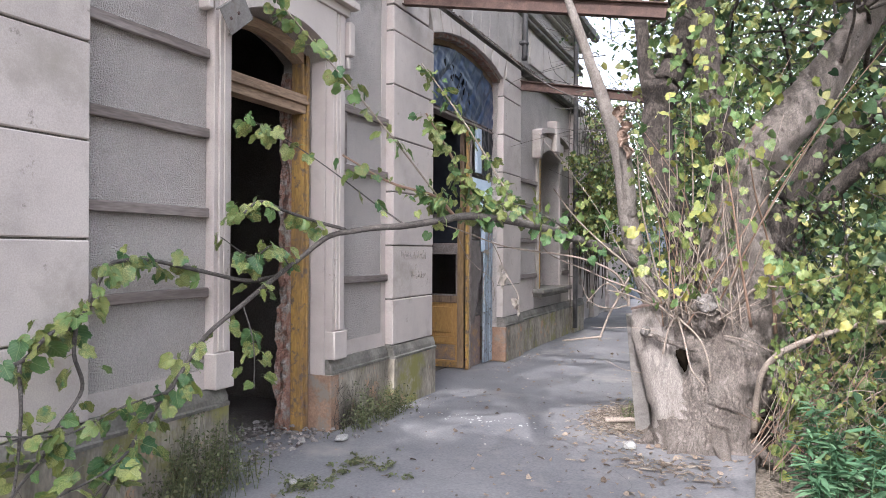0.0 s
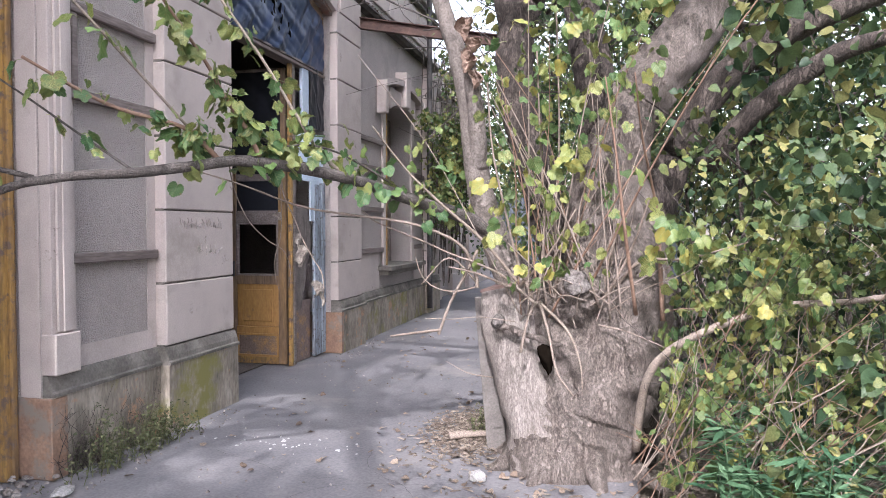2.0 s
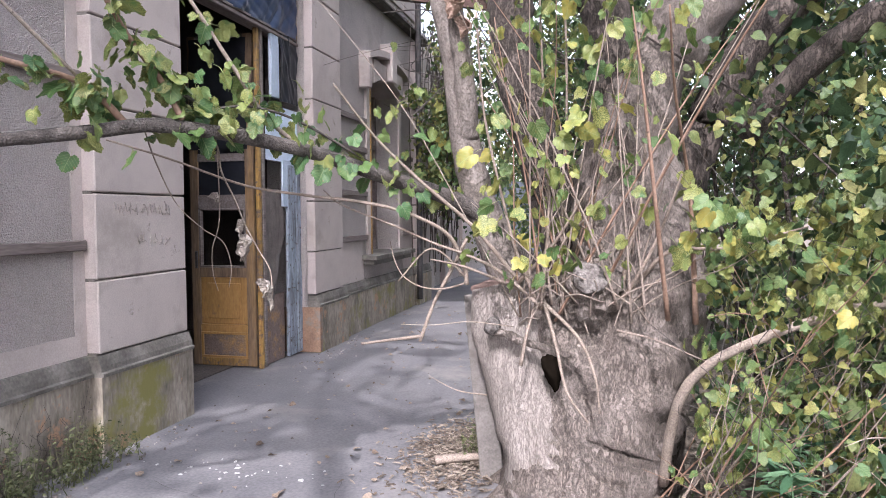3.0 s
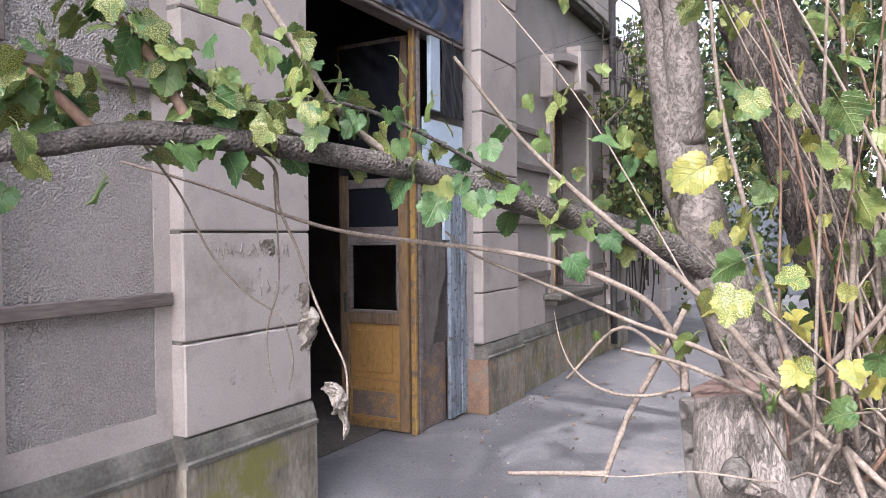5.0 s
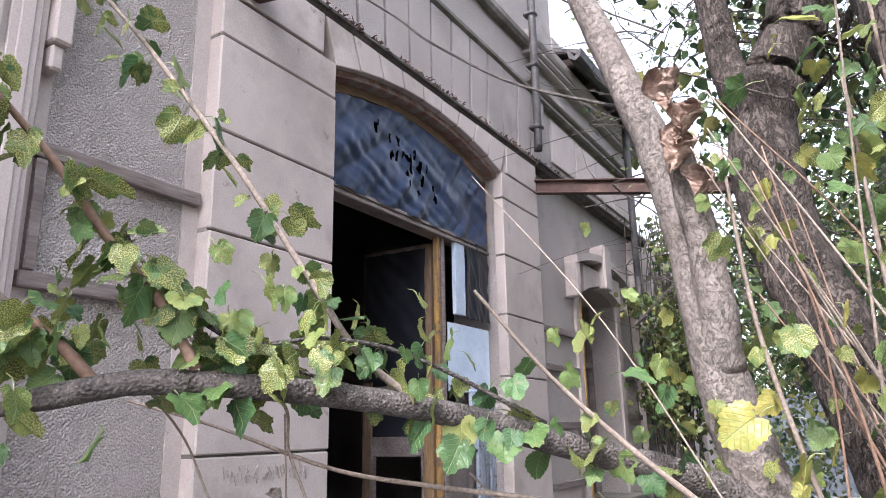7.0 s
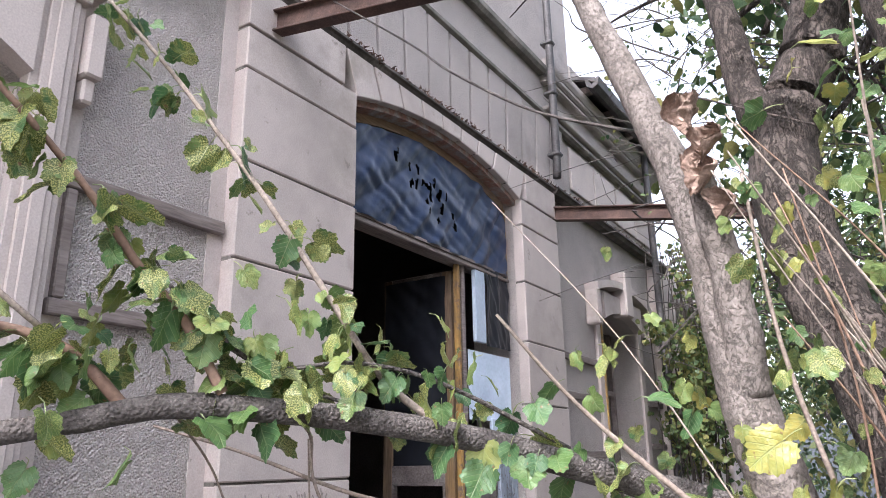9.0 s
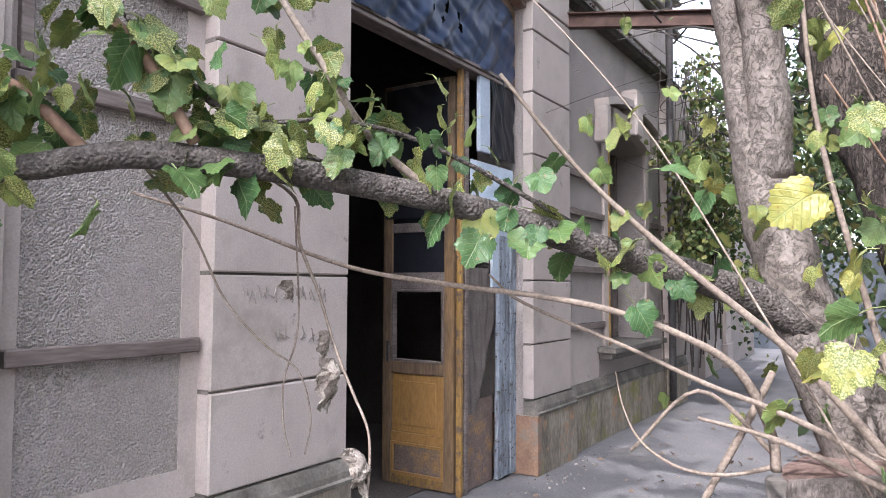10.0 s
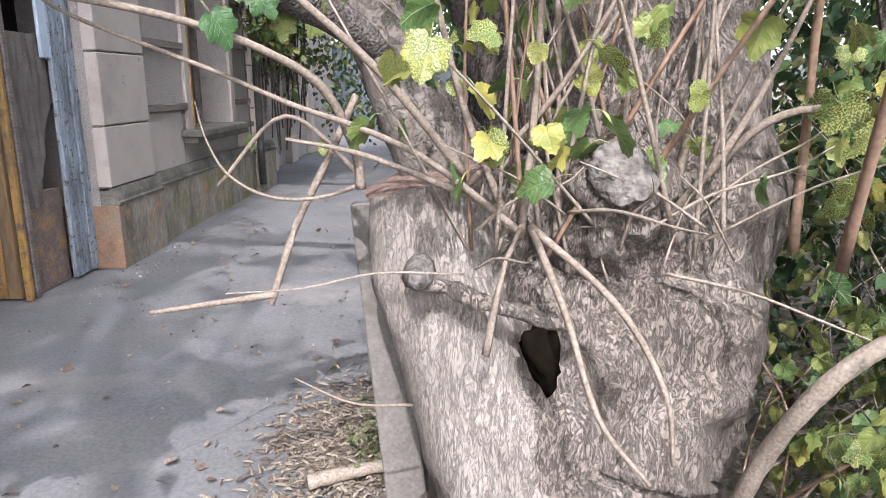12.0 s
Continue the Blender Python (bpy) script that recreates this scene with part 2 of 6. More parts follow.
HOLLOWSHADE.node_tree.nodes["Principled BSDF"].inputs["Specular IOR Level"].default_value = 0.0
LEAFMIX = material("tree_leaves", [(0.030, 0.062, 0.028), (0.048, 0.088, 0.036), (0.073, 0.115, 0.046), (0.098, 0.14, 0.054), (0.135, 0.168, 0.062), (0.23, 0.22, 0.075)], 0.5, 3.0, 120, 0.2, 0.003, per="island", translucent=0.28, fine_mix=0.3, spots=((0.09, 0.085, 0.045), 130, 0.6))
LEAFYEL = material("yellowing_leaves", [(0.055, 0.10, 0.038), (0.09, 0.14, 0.048), (0.13, 0.17, 0.056), (0.17, 0.195, 0.062), (0.24, 0.225, 0.07)], 0.5, 40.0, 300, 0.3, 0.004, per="island", translucent=0.3, fine_mix=0.35, stain=(0.26, 0.265, 0.13), stain_scale=60, stain_lo=0.58, spots=((0.11, 0.105, 0.04), 190, 0.57))
LEAFDARK = material("thicket_leaves", [(0.024, 0.05, 0.026), (0.038, 0.073, 0.035), (0.06, 0.102, 0.045), (0.085, 0.127, 0.052), (0.115, 0.152, 0.058), (0.19, 0.185, 0.07)], 0.5, 2.0, 120, 0.2, 0.003, per="island", translucent=0.3, fine_mix=0.3)
LEAFFAR = material("far_leaves", [(0.04, 0.075, 0.03), (0.075, 0.12, 0.04), (0.14, 0.18, 0.06)], 0.6, 1.0, 60, 0.0, 0.003, per="island", translucent=0.3, fine_mix=0.3)
HERB = material("herb_leaves", [(0.05, 0.115, 0.06), (0.085, 0.17, 0.088), (0.13, 0.22, 0.12)], 0.5, 3.0, 120, 0.2, 0.003, per="island", translucent=0.3, fine_mix=0.2)
WEED = material("dusty_weeds", [(0.06, 0.07, 0.032), (0.10, 0.115, 0.05), (0.16, 0.16, 0.08)], 0.8, 3.0, 80, 0.0, 0.003, per="island", translucent=0.2)
DRYLEAF = material("dry_leaf", [(0.12, 0.088, 0.065), (0.21, 0.158, 0.118), (0.31, 0.245, 0.19)], 0.85, 6.0, 80, 0.4, 0.004, per="island", translucent=0.15)
PALEDRY = material("pale_dry_leaf", [(0.20, 0.17, 0.145), (0.31, 0.27, 0.235), (0.40, 0.36, 0.32)], 1.0, 30.0, 160, 1.0, 0.006, translucent=0.1, spots=((0.15, 0.12, 0.095), 60.0, 0.58))
PEELED = material("brown_dead_leaf", [(0.15, 0.10, 0.075), (0.26, 0.18, 0.14), (0.37, 0.28, 0.225)], 0.95, 14.0, 90, 0.8, 0.006)
CHALK = material("bird_droppings", [(0.36, 0.355, 0.345), (0.52, 0.515, 0.50)], 0.9, 40.0, 90, 0.4, 0.004)
LITTER = material("litter", [(0.09, 0.07, 0.054), (0.17, 0.135, 0.107), (0.28, 0.235, 0.19)], 0.95, 20.0, 120, 0.3, 0.004, per="island")
FARWALL = material("far_grey_wall", [(0.065, 0.075, 0.088), (0.09, 0.10, 0.113)], 0.9, 0.8, 30, 0.2, 0.01)
DOORWOOD = material("worn_door_wood", [(0.12, 0.085, 0.065), (0.20, 0.135, 0.085), (0.33, 0.20, 0.075)], 0.7, 6.0, 60, 0.5, 0.005, stretch=(1, 1, 0.15), fine_mix=0.3)
STEMBARK = material("smooth_stem_bark", [(0.16, 0.134, 0.116), (0.225, 0.193, 0.171), (0.29, 0.255, 0.23)], 0.95, 9.0, 90, 0.8, 0.010, stretch=(1, 1, 0.8), fine_mix=0.35, cracks=(36, 0.9, 0.022, 0.78), spots=((0.12, 0.098, 0.083), 16.0, 0.62), stain=(0.30, 0.27, 0.245), stain_scale=9.0, stain_lo=0.6)


def leaf_material(name, greens, per, mottle=(0.30, 0.55)):
    """A broad leaf: its own green, ribs, and on the older ones a yellow net with dark green specks. It reads the leaf's own map."""
    m = bpy.data.materials.new(name)
    m.use_nodes = True
    nt = m.node_tree
    n, l = nt.nodes, nt.links
    p = n["Principled BSDF"]

    def calc(op, a, b=None, c=None):
        q = n.new("ShaderNodeMath")
        q.operation = op
        for i, v in enumerate((a, b, c)):
            if v is None:
                continue
            if isinstance(v, (int, float)):
                q.inputs[i].default_value = v
            else:
                l.new(v, q.inputs[i])
        return q.outputs[0]

    def span(v, a, b, lo=0.0, hi=1.0):
        q = n.new("ShaderNodeMapRange")
        for k, x in (("From Min", a), ("From Max", b), ("To Min", lo), ("To Max", hi)):
            q.inputs[k].default_value = x
        l.new(v, q.inputs["Value"])
        return q.outputs["Result"]

    def blend(f, a, b):
        q = n.new("ShaderNodeMix")
        q.data_type = "RGBA"
        l.new(f, q.inputs["Factor"])
        for k, v in (("A", a), ("B", b)):
            if isinstance(v, tuple):
                q.inputs[k].default_value = (*v, 1)
            else:
                l.new(v, q.inputs[k])
        return q.outputs["Result"]

    if per == "object":
        rnd = n.new("ShaderNodeObjectInfo").outputs["Random"]
    else:
        rnd = n.new("ShaderNodeNewGeometry").outputs["Random Per Island"]
    r2, r3 = calc("FRACT", calc("MULTIPLY", rnd, 17.31)), calc("FRACT", calc("MULTIPLY", rnd, 53.7))
    uv = n.new("ShaderNodeUVMap")
    uv.uv_map = "leaf_map"
    sep = n.new("ShaderNodeSeparateXYZ")
    l.new(uv.outputs["UV"], sep.inputs[0])
    x, y = calc("ABSOLUTE", calc("SUBTRACT", sep.outputs["X"], 0.5)), sep.outputs["Y"]
    shift = n.new("ShaderNodeVectorMath")
    shift.operation = "ADD"
    comb = n.new("ShaderNodeCombineXYZ")
    l.new(calc("MULTIPLY", rnd, 91.0), comb.inputs["X"])
    l.new(calc("MULTIPLY", r2, 47.0), comb.inputs["Y"])
    l.new(uv.outputs["UV"], shift.inputs[0])
    l.new(comb.outputs[0], shift.inputs[1])

    def grainy(scale, detail):
        q = n.new("ShaderNodeTexNoise")
        q.inputs["Scale"].default_value, q.inputs["Detail"].default_value = scale, detail
        l.new(shift.outputs[0], q.inputs["Vector"])
        return q.outputs["Fac"]

    ramp = n.new("ShaderNodeValToRGB")
    el = ramp.color_ramp.elements
    while len(el) < len(greens):
        el.new(0.5)
    for i, c in enumerate(greens):
        el[i].position = i / (len(greens) - 1)
        el[i].color = (*c, 1)
    l.new(calc("ADD", calc("MULTIPLY", r2, 0.85), calc("MULTIPLY", calc("SUBTRACT", grainy(3.0, 3), 0.35), 0.6)), ramp.inputs["Fac"])
    side_rib = calc("PINGPONG", calc("SUBTRACT", y, calc("MULTIPLY", x, 0.85)), 0.085)
    rib = calc("MAXIMUM", span(x, 0.0, 0.02, 1.0, 0.0), span(side_rib, 0.0, 0.014, 0.75, 0.0))
    speck = span(grainy(24.0, 3), 0.44, 0.52)
    patch = span(grainy(2.2, 3), 0.36, 0.50)
    sick = calc("MULTIPLY", span(r3, *mottle), patch)
    yellow = blend(speck, (0.36, 0.36, 0.125), (0.09, 0.12, 0.03))
    col = blend(sick, ramp.outputs["Color"], yellow)
    col = blend(calc("MULTIPLY", rib, 0.5), col, (0.36, 0.40, 0.19))
    edge = span(grainy(4.5, 4), 0.66, 0.72)
    col = blend(edge, col, (0.22, 0.13, 0.06))
    l.new(col, p.inputs["Base Color"])
    p.inputs["Roughness"].default_value = 0.40
    p.inputs["Specular IOR Level"].default_value = 0.45
    bump = n.new("ShaderNodeBump")
    bump.inputs["Strength"].default_value, bump.inputs["Distance"].default_value = 0.6, 0.006
    l.new(calc("SUBTRACT", grainy(9.0, 2), calc("MULTIPLY", rib, 0.5)), bump.inputs["Height"])
    l.new(bump.outputs["Normal"], p.inputs["Normal"])
    tr = n.new("ShaderNodeBsdfTranslucent")
    l.new(col, tr.inputs["Color"])
    ms = n.new("ShaderNodeMixShader")
    ms.inputs["Fac"].default_value = 0.26
    l.new(p.outputs["BSDF"], ms.inputs[1])
    l.new(tr.outputs["BSDF"], ms.inputs[2])
    l.new(ms.outputs["Shader"], n["Material Output"].inputs["Surface"])
    return m


MULBERRY = [(0.04, 0.10, 0.042), (0.06, 0.13, 0.045), (0.095, 0.17, 0.052), (0.15, 0.215, 0.065), (0.26, 0.28, 0.075)]
LEAF = leaf_material("mulberry_leaf", MULBERRY, "object")
LEAFNEAR = leaf_material("branch_leaf", MULBERRY, "island")
LEAFSPROUT = leaf_material("sprout_leaf", [(0.05, 0.105, 0.04), (0.08, 0.145, 0.048), (0.125, 0.19, 0.058), (0.22, 0.25, 0.07), (0.38, 0.32, 0.075)], "island", (0.5, 0.8))
INK = material("scratched_writing", [(0.29, 0.255, 0.235), (0.34, 0.30, 0.275)], 0.95, 9, 60, 0.0)
POSTGREY = material("old_post", [(0.13, 0.118, 0.108), (0.18, 0.163, 0.15), (0.23, 0.21, 0.195)], 0.95, 6.0, 80, 0.5, 0.005, fine_mix=0.2, stain=(0.12, 0.10, 0.085), stain_scale=5, stain_lo=0.56)
SCRAP = material("dusty_scrap", [(0.24, 0.23, 0.22), (0.36, 0.35, 0.335)], 0.9, 30.0, 90, 0.4, 0.004)
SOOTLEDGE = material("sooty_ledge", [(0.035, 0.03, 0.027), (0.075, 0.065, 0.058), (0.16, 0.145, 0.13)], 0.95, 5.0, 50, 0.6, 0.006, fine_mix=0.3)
JOINT = material("open_joint", [(0.03, 0.027, 0.025), (0.055, 0.05, 0.046)], 1.0, 5.0, 50, 0.3, 0.004)

# ------------------------------------------------------------------ mesh helpers


def obj(name, bm, mat, parent=None, smooth=False):
    me = bpy.data.meshes.new(name)
    bm.to_mesh(me)
    bm.free()
    me.materials.append(mat)
    if smooth:
        me.polygons.foreach_set("use_smooth", [True] * len(me.polygons))
    ob = new(name, me)
    ob.parent = parent
    return ob


def part(name, bm, mat, parent, label="", smooth=False):
    return tagged(obj(name, bm, mat, parent, smooth), label)


def thing(name, label, category, group="", kind=""):
    return tagged(new(name), label, category, group, kind)


def box(bm, x0, x1, y0, y1, z0, z1, bevel=0.0):
    vs = [bm.verts.new((x, y, z)) for x in (x0, x1) for y in (y0, y1) for z in (z0, z1)]
    fs = [bm.faces.new([vs[i] for i in f]) for f in ((0, 1, 3, 2), (4, 6, 7, 5), (0, 4, 5, 1), (2, 3, 7, 6), (0, 2, 6, 4), (1, 5, 7, 3))]
    if bevel:
        bmesh.ops.bevel(bm, geom=list({e for f in fs for e in f.edges}), offset=bevel, segments=1, affect="EDGES", profile=0.5)
    return bm


def boxes(*rows, bevel=0.0):
    bm = bmesh.new()
    for r in rows:
        box(bm, *r)
    if bevel:
        bmesh.ops.bevel(bm, geom=bm.edges[:], offset=bevel, segments=1, affect="EDGES", profile=0.5)
    return bm


def prism(bm, outline, x0, x1):
    """Solid of a (y, z) outline, counter-clockwise seen from +x, between x0 and x1."""
    a = [bm.verts.new((x0, y, z)) for y, z in outline]
    b = [bm.verts.new((x1, y, z)) for y, z in outline]
    bm.faces.new(b)
    bm.faces.new(a[::-1])
    k = len(a)
    for i in range(k):
        j = (i + 1) % k
        bm.faces.new((a[i], a[j], b[j], b[i]))
    return bm


def run(bm, profile, y0, y1):
    """A moulding: an (x, z) profile drawn along y."""
    a = [bm.verts.new((x, y0, z)) for x, z in profile]
    b = [bm.verts.new((x, y1, z)) for x, z in profile]
    k = len(a)
    for i in range(k):
        j = (i + 1) % k
        bm.faces.new((a[i], a[j], b[j], b[i]))
    bm.faces.new(a[::-1])
    bm.faces.new(b)
    bmesh.ops.recalc_face_normals(bm, faces=bm.faces[:])
    return bm


def arc(y, y0, y1, spring, crown):
    """Height of a segmental arch over y."""
    half, rise = (y1 - y0) / 2, crown - spring
    r = (half * half + rise * rise) / (2 * rise)
    d = y - (y0 + y1) / 2
    return crown - r + math.sqrt(max(0, r * r - d * d))


def spline(pts, per=5):
    """Points of a smooth line through pts."""
    p = [Vector(q) for q in pts]
    p = [p[0] * 2 - p[1]] + p + [p[-1] * 2 - p[-2]]
    out = []
    for i in range(1, len(p) - 2):
        for k in range(per):
            t = k / per
            a, b, c, d = p[i - 1], p[i], p[i + 1], p[i + 2]
            out.append(0.5 * ((2 * b) + (c - a) * t + (2 * a - 5 * b + 4 * c - d) * t * t + (3 * b - a - 3 * c + d) * t ** 3))
    out.append(p[-2])
    return out


def tube(bm, pts, r0, r1, sides=6, per=5, rough=0.0, freq=6.0, radii=None, cap=True, lobes=0.0):
    line = spline(pts, per)
    k = len(line)
    rings = []
    up = Vector((0.31, 0.17, 0.93))
    for i, c in enumerate(line):
        d = (line[min(i + 1, k - 1)] - line[max(i - 1, 0)]).normalized()
        s = d.cross(up)
        if s.length < 0.1:
            s = d.cross(Vector((1, 0, 0)))
        s.normalize()
        u = s.cross(d)
        f = i / (k - 1)
        if radii:
            g = f * (len(radii) - 1)
            j = min(int(g), len(radii) - 2)
            r = radii[j] + (radii[j + 1] - radii[j]) * (g - j)
        else:
            r = r0 + (r1 - r0) * f
        ring = []
        for q in range(sides):
            a = 2 * math.pi * q / sides
            w = s * math.cos(a) + u * math.sin(a)
            v = c + w * r
            if rough:
                v += w * r * rough * noise.noise(v * freq) + w * r * rough * 0.5 * noise.noise(v * freq * 3.1)
            if lobes:
                v += w * r * lobes * math.sin(a * 5 + 2.2 * noise.noise(c * 1.5))
            ring.append(bm.verts.new(v))
        rings.append(ring)
    for a, b in zip(rings, rings[1:]):
        for q in range(sides):
            bm.faces.new((a[q], a[(q + 1) % sides], b[(q + 1) % sides], b[q]))
    if cap:
        bm.faces.new(rings[0][::-1])
        bm.faces.new(rings[-1])
    return rings


def rows_mesh(name, verts, faces, mat, parent=None, smooth=False):
    """A mesh from arrays: verts n x 3, faces m x 3."""
    me = bpy.data.meshes.new(name)
    nv, nf = len(verts), len(faces)
    me.vertices.add(nv)
    me.vertices.foreach_set("co", np.asarray(verts, dtype=np.float32).ravel())
    me.loops.add(nf * 3)
    me.loops.foreach_set("vertex_index", np.asarray(faces, dtype=np.int32).ravel())
    me.polygons.add(nf)
    me.polygons.foreach_set("loop_start", np.arange(nf, dtype=np.int32) * 3)
    me.polygons.foreach_set("loop_total", np.full(nf, 3, dtype=np.int32))
    if smooth:
        me.polygons.foreach_set("use_smooth", np.ones(nf, dtype=bool))
    me.update(calc_edges=True)
    me.validate()
    me.materials.append(mat)
    ob = new(name, me)
    ob.parent = parent
    return ob


def leaf_shape(kind, fold=0.30, curl=0.28, twist=0.0):
    """One leaf, 1 long along y, its stalk at the origin, folded along the rib and curled: vertices and triangles."""
    if kind == "heart":
        side = [(0.10, -0.09), (0.24, -0.10), (0.36, -0.03), (0.44, 0.10), (0.47, 0.25), (0.45, 0.41), (0.39, 0.56), (0.31, 0.69), (0.21, 0.81), (0.10, 0.92)]
    elif kind == "lobed":
        side = [(0.12, -0.10), (0.28, -0.09), (0.42, 0.0), (0.50, 0.14), (0.49, 0.27), (0.40, 0.36), (0.33, 0.41), (0.38, 0.50), (0.38, 0.60), (0.32, 0.73), (0.21, 0.85), (0.09, 0.95)]
    elif kind == "lance":
        side = [(0.06, 0.15), (0.11, 0.40), (0.08, 0.72)]
    else:
        side = [(0.24, 0.03), (0.38, 0.30), (0.30, 0.62)]
    rib = [(0, 0.0), (0, 0.35), (0, 0.7), (0, 1.0)]
    def lift(x, y):
        return fold * abs(x) - curl * y * y + 0.05 * math.sin(9 * y + 3 * x + twist * 5) + twist * x * y - 0.5 * curl * x * x
    vs = [(x, y, lift(x, y)) for x, y in rib]
    n0 = len(vs)
    vs += [(x, y, lift(x, y)) for x, y in side] + [(-x, y, lift(-x, y)) for x, y in side]
    fs = []
    k = len(side)
    for sgn, base in ((1, n0), (-1, n0 + k)):
        chain = [0] + [base + i for i in range(k)] + [3]
        last = 0
        for a, b in zip(chain, chain[1:]):
            r = 2 if b == 3 else 0 if vs[b][1] < 0.2 else 1 if vs[b][1] < 0.52 else 2
            if r != last:
                f = (last, a, r)
                fs.append(f if sgn > 0 else f[::-1])
                last = r
            if len({last, a, b}) == 3:
                f = (last, a, b)
                fs.append(f if sgn > 0 else f[::-1])
    return np.array(vs), np.array(fs)


def blade(kind, seed, droop=0.7, stalk_length=0.45):
    """One broad leaf about 1 long, hung on its stalk: a toothed, lobed and wavy blade. Vertices, triangles, and its map."""
    rnd = random.Random(seed)
    lobes = [(0.0, 0.46), (0.95, 0.22), (-0.95, 0.22), (1.95, 0.15), (-1.95, 0.15)]
    lobes = [(c + rnd.gauss(0, 0.06), a * rnd.uniform(0.8, 1.15)) for c, a in lobes]
    deep = {"lobed": 0.42, "heart": 0.72, "half": 0.58}[kind]
    n = 44
    fold, curl, ph = rnd.uniform(-0.05, 0.35), rnd.uniform(0.05, 0.5), rnd.uniform(0, 6)

    def reach(t):
        bump = 0.0
        for c, a in lobes:
            d = (t - c + math.pi) % (2 * math.pi) - math.pi
            w = 0.36 + 0.6 * (deep - 0.34)
            bump = max(bump, a * math.exp(-(d / w) ** 2))
        r = 0.26 + (0.34 if kind == "heart" else 0.26) * 0.5 + bump * (1.25 - deep)
        back = math.pi - abs((t + math.pi) % (2 * math.pi) - math.pi)
        return r * (1 - 0.45 * math.exp(-(back / 0.28) ** 2))

    def height(x, y):
        return fold * abs(x) * 0.7 - curl * (y * y * 0.5 + x * x * 0.6) + 0.045 * math.sin(7 * y + ph) * (0.3 + abs(x) * 2) + 0.05 * math.sin(9 * x + 5 * y + ph)

    flat = [(0.0, 0.38)]
    for f in (0.5, 1.0):
        for i in range(n):
            t = -math.pi + 2 * math.pi * (i + 0.5) / n
            r = reach(t) * f
            if f == 1.0:
                r *= 1.045 if i % 2 else 0.955
            flat.append((r * math.sin(t), 0.38 + r * math.cos(t)))
    c, s_ = math.cos(droop), math.sin(droop)
    vs = []
    for x, y in flat:
        z = height(x, y)
        vs.append((x, stalk_length * 0.9 + y * c + z * s_, -y * s_ + z * c))
    fs = []
    for i in range(n):
        j = (i + 1) % n
        fs.append((0, 1 + i, 1 + j))
        fs += [(1 + i, 1 + n + i, 1 + n + j), (1 + i, 1 + n + j, 1 + j)]
    uvs = [(0.5 + x, y) for x, y in flat]
    b = len(vs)
    for k, (y, z) in enumerate(((0.0, 0.0), (stalk_length * 0.55, 0.05), (stalk_length * 0.9, 0.0))):
        for q in range(3):
            a = 2.1 * q
            vs.append((0.014 * math.cos(a), y, z + 0.014 * math.sin(a)))
            uvs.append((0.5, 0.0))
    for k in range(2):
        for q in range(3):
            p, r = b + 3 * k + q, b + 3 * k + (q + 1) % 3
            fs += [(p, r, r + 3), (p, r + 3, p + 3)]
    fs = [f[::-1] for f in fs]
    vs[b + 6] = vs[1 + (n - 1)]
    return np.array(vs), np.array(fs), np.array(uvs)


def map_leaf(me, uvs):
    layer = me.uv_layers.new(name="leaf_map")
    idx = np.empty(len(me.loops), dtype=np.int32)
    me.loops.foreach_get("vertex_index", idx)
    layer.data.foreach_set("uv", np.asarray(uvs, dtype=np.float32)[idx].ravel())


BLADES = [blade(k, 40 + i, d, st) for i, (k, d, st) in enumerate((("lobed", 0.9, 0.4), ("half", 0.6, 0.5), ("heart", 1.1, 0.4), ("lobed", 0.4, 0.5), ("half", 1.2, 0.35), ("heart", 0.7, 0.45), ("half", 0.2, 0.4), ("lobed", 1.3, 0.45)))]


def blades(name, spots, mat, parent=None, seed=1):
    """Many broad leaves in one mesh. spots: (place, direction, size, roll)."""
    rnd = random.Random(seed)
    vs, fs, us, base = [], [], [], 0
    for p, d, s, roll in spots:
        v, f, u = rnd.choice(BLADES)
        m = np.array(turn_of(d, roll))
        vs.append((v * s) @ m.T + np.array(p))
        fs.append(f + base)
        us.append(u)
        base += len(v)
    ob = rows_mesh(name, np.concatenate(vs), np.concatenate(fs), mat, parent, True)
    map_leaf(ob.data, np.concatenate(us))
    return ob


def turn_of(direction, roll, droop=0.0):
    d = Vector(direction).normalized()
    q = d.to_track_quat("Y", "Z")
    return q.to_matrix() @ Matrix.Rotation(roll, 3, "Y")


def leaves(name, spots, mat, kind, parent=None):
    """Many leaves in one mesh. spots: (place, direction, size, roll)."""
    v0, f0 = leaf_shape(kind)
    nv = len(v0)
    vs, fs = [], []
    for i, (p, d, s, roll) in enumerate(spots):
        m = np.array(turn_of(d, roll))
        vs.append((v0 * s) @ m.T + np.array(p))
        fs.append(f0 + i * nv)
    return rows_mesh(name, np.concatenate(vs), np.concatenate(fs), mat, parent)


def hang(rng, amount=0.5):
    a = rng.uniform(0, 2 * math.pi)
    return Vector((math.cos(a), math.sin(a), -amount + rng.uniform(-0.5, 0.5)))

# ------------------------------------------------------------------ ground and walls
FACE, PANEL, BACK = -2.52, -2.62, -3.10       # pilaster face, recessed wall face, inside face
D1, D2, W1 = (4.34, 5.70), (7.82, 10.33), (12.45, 13.85)
TOP = 6.3

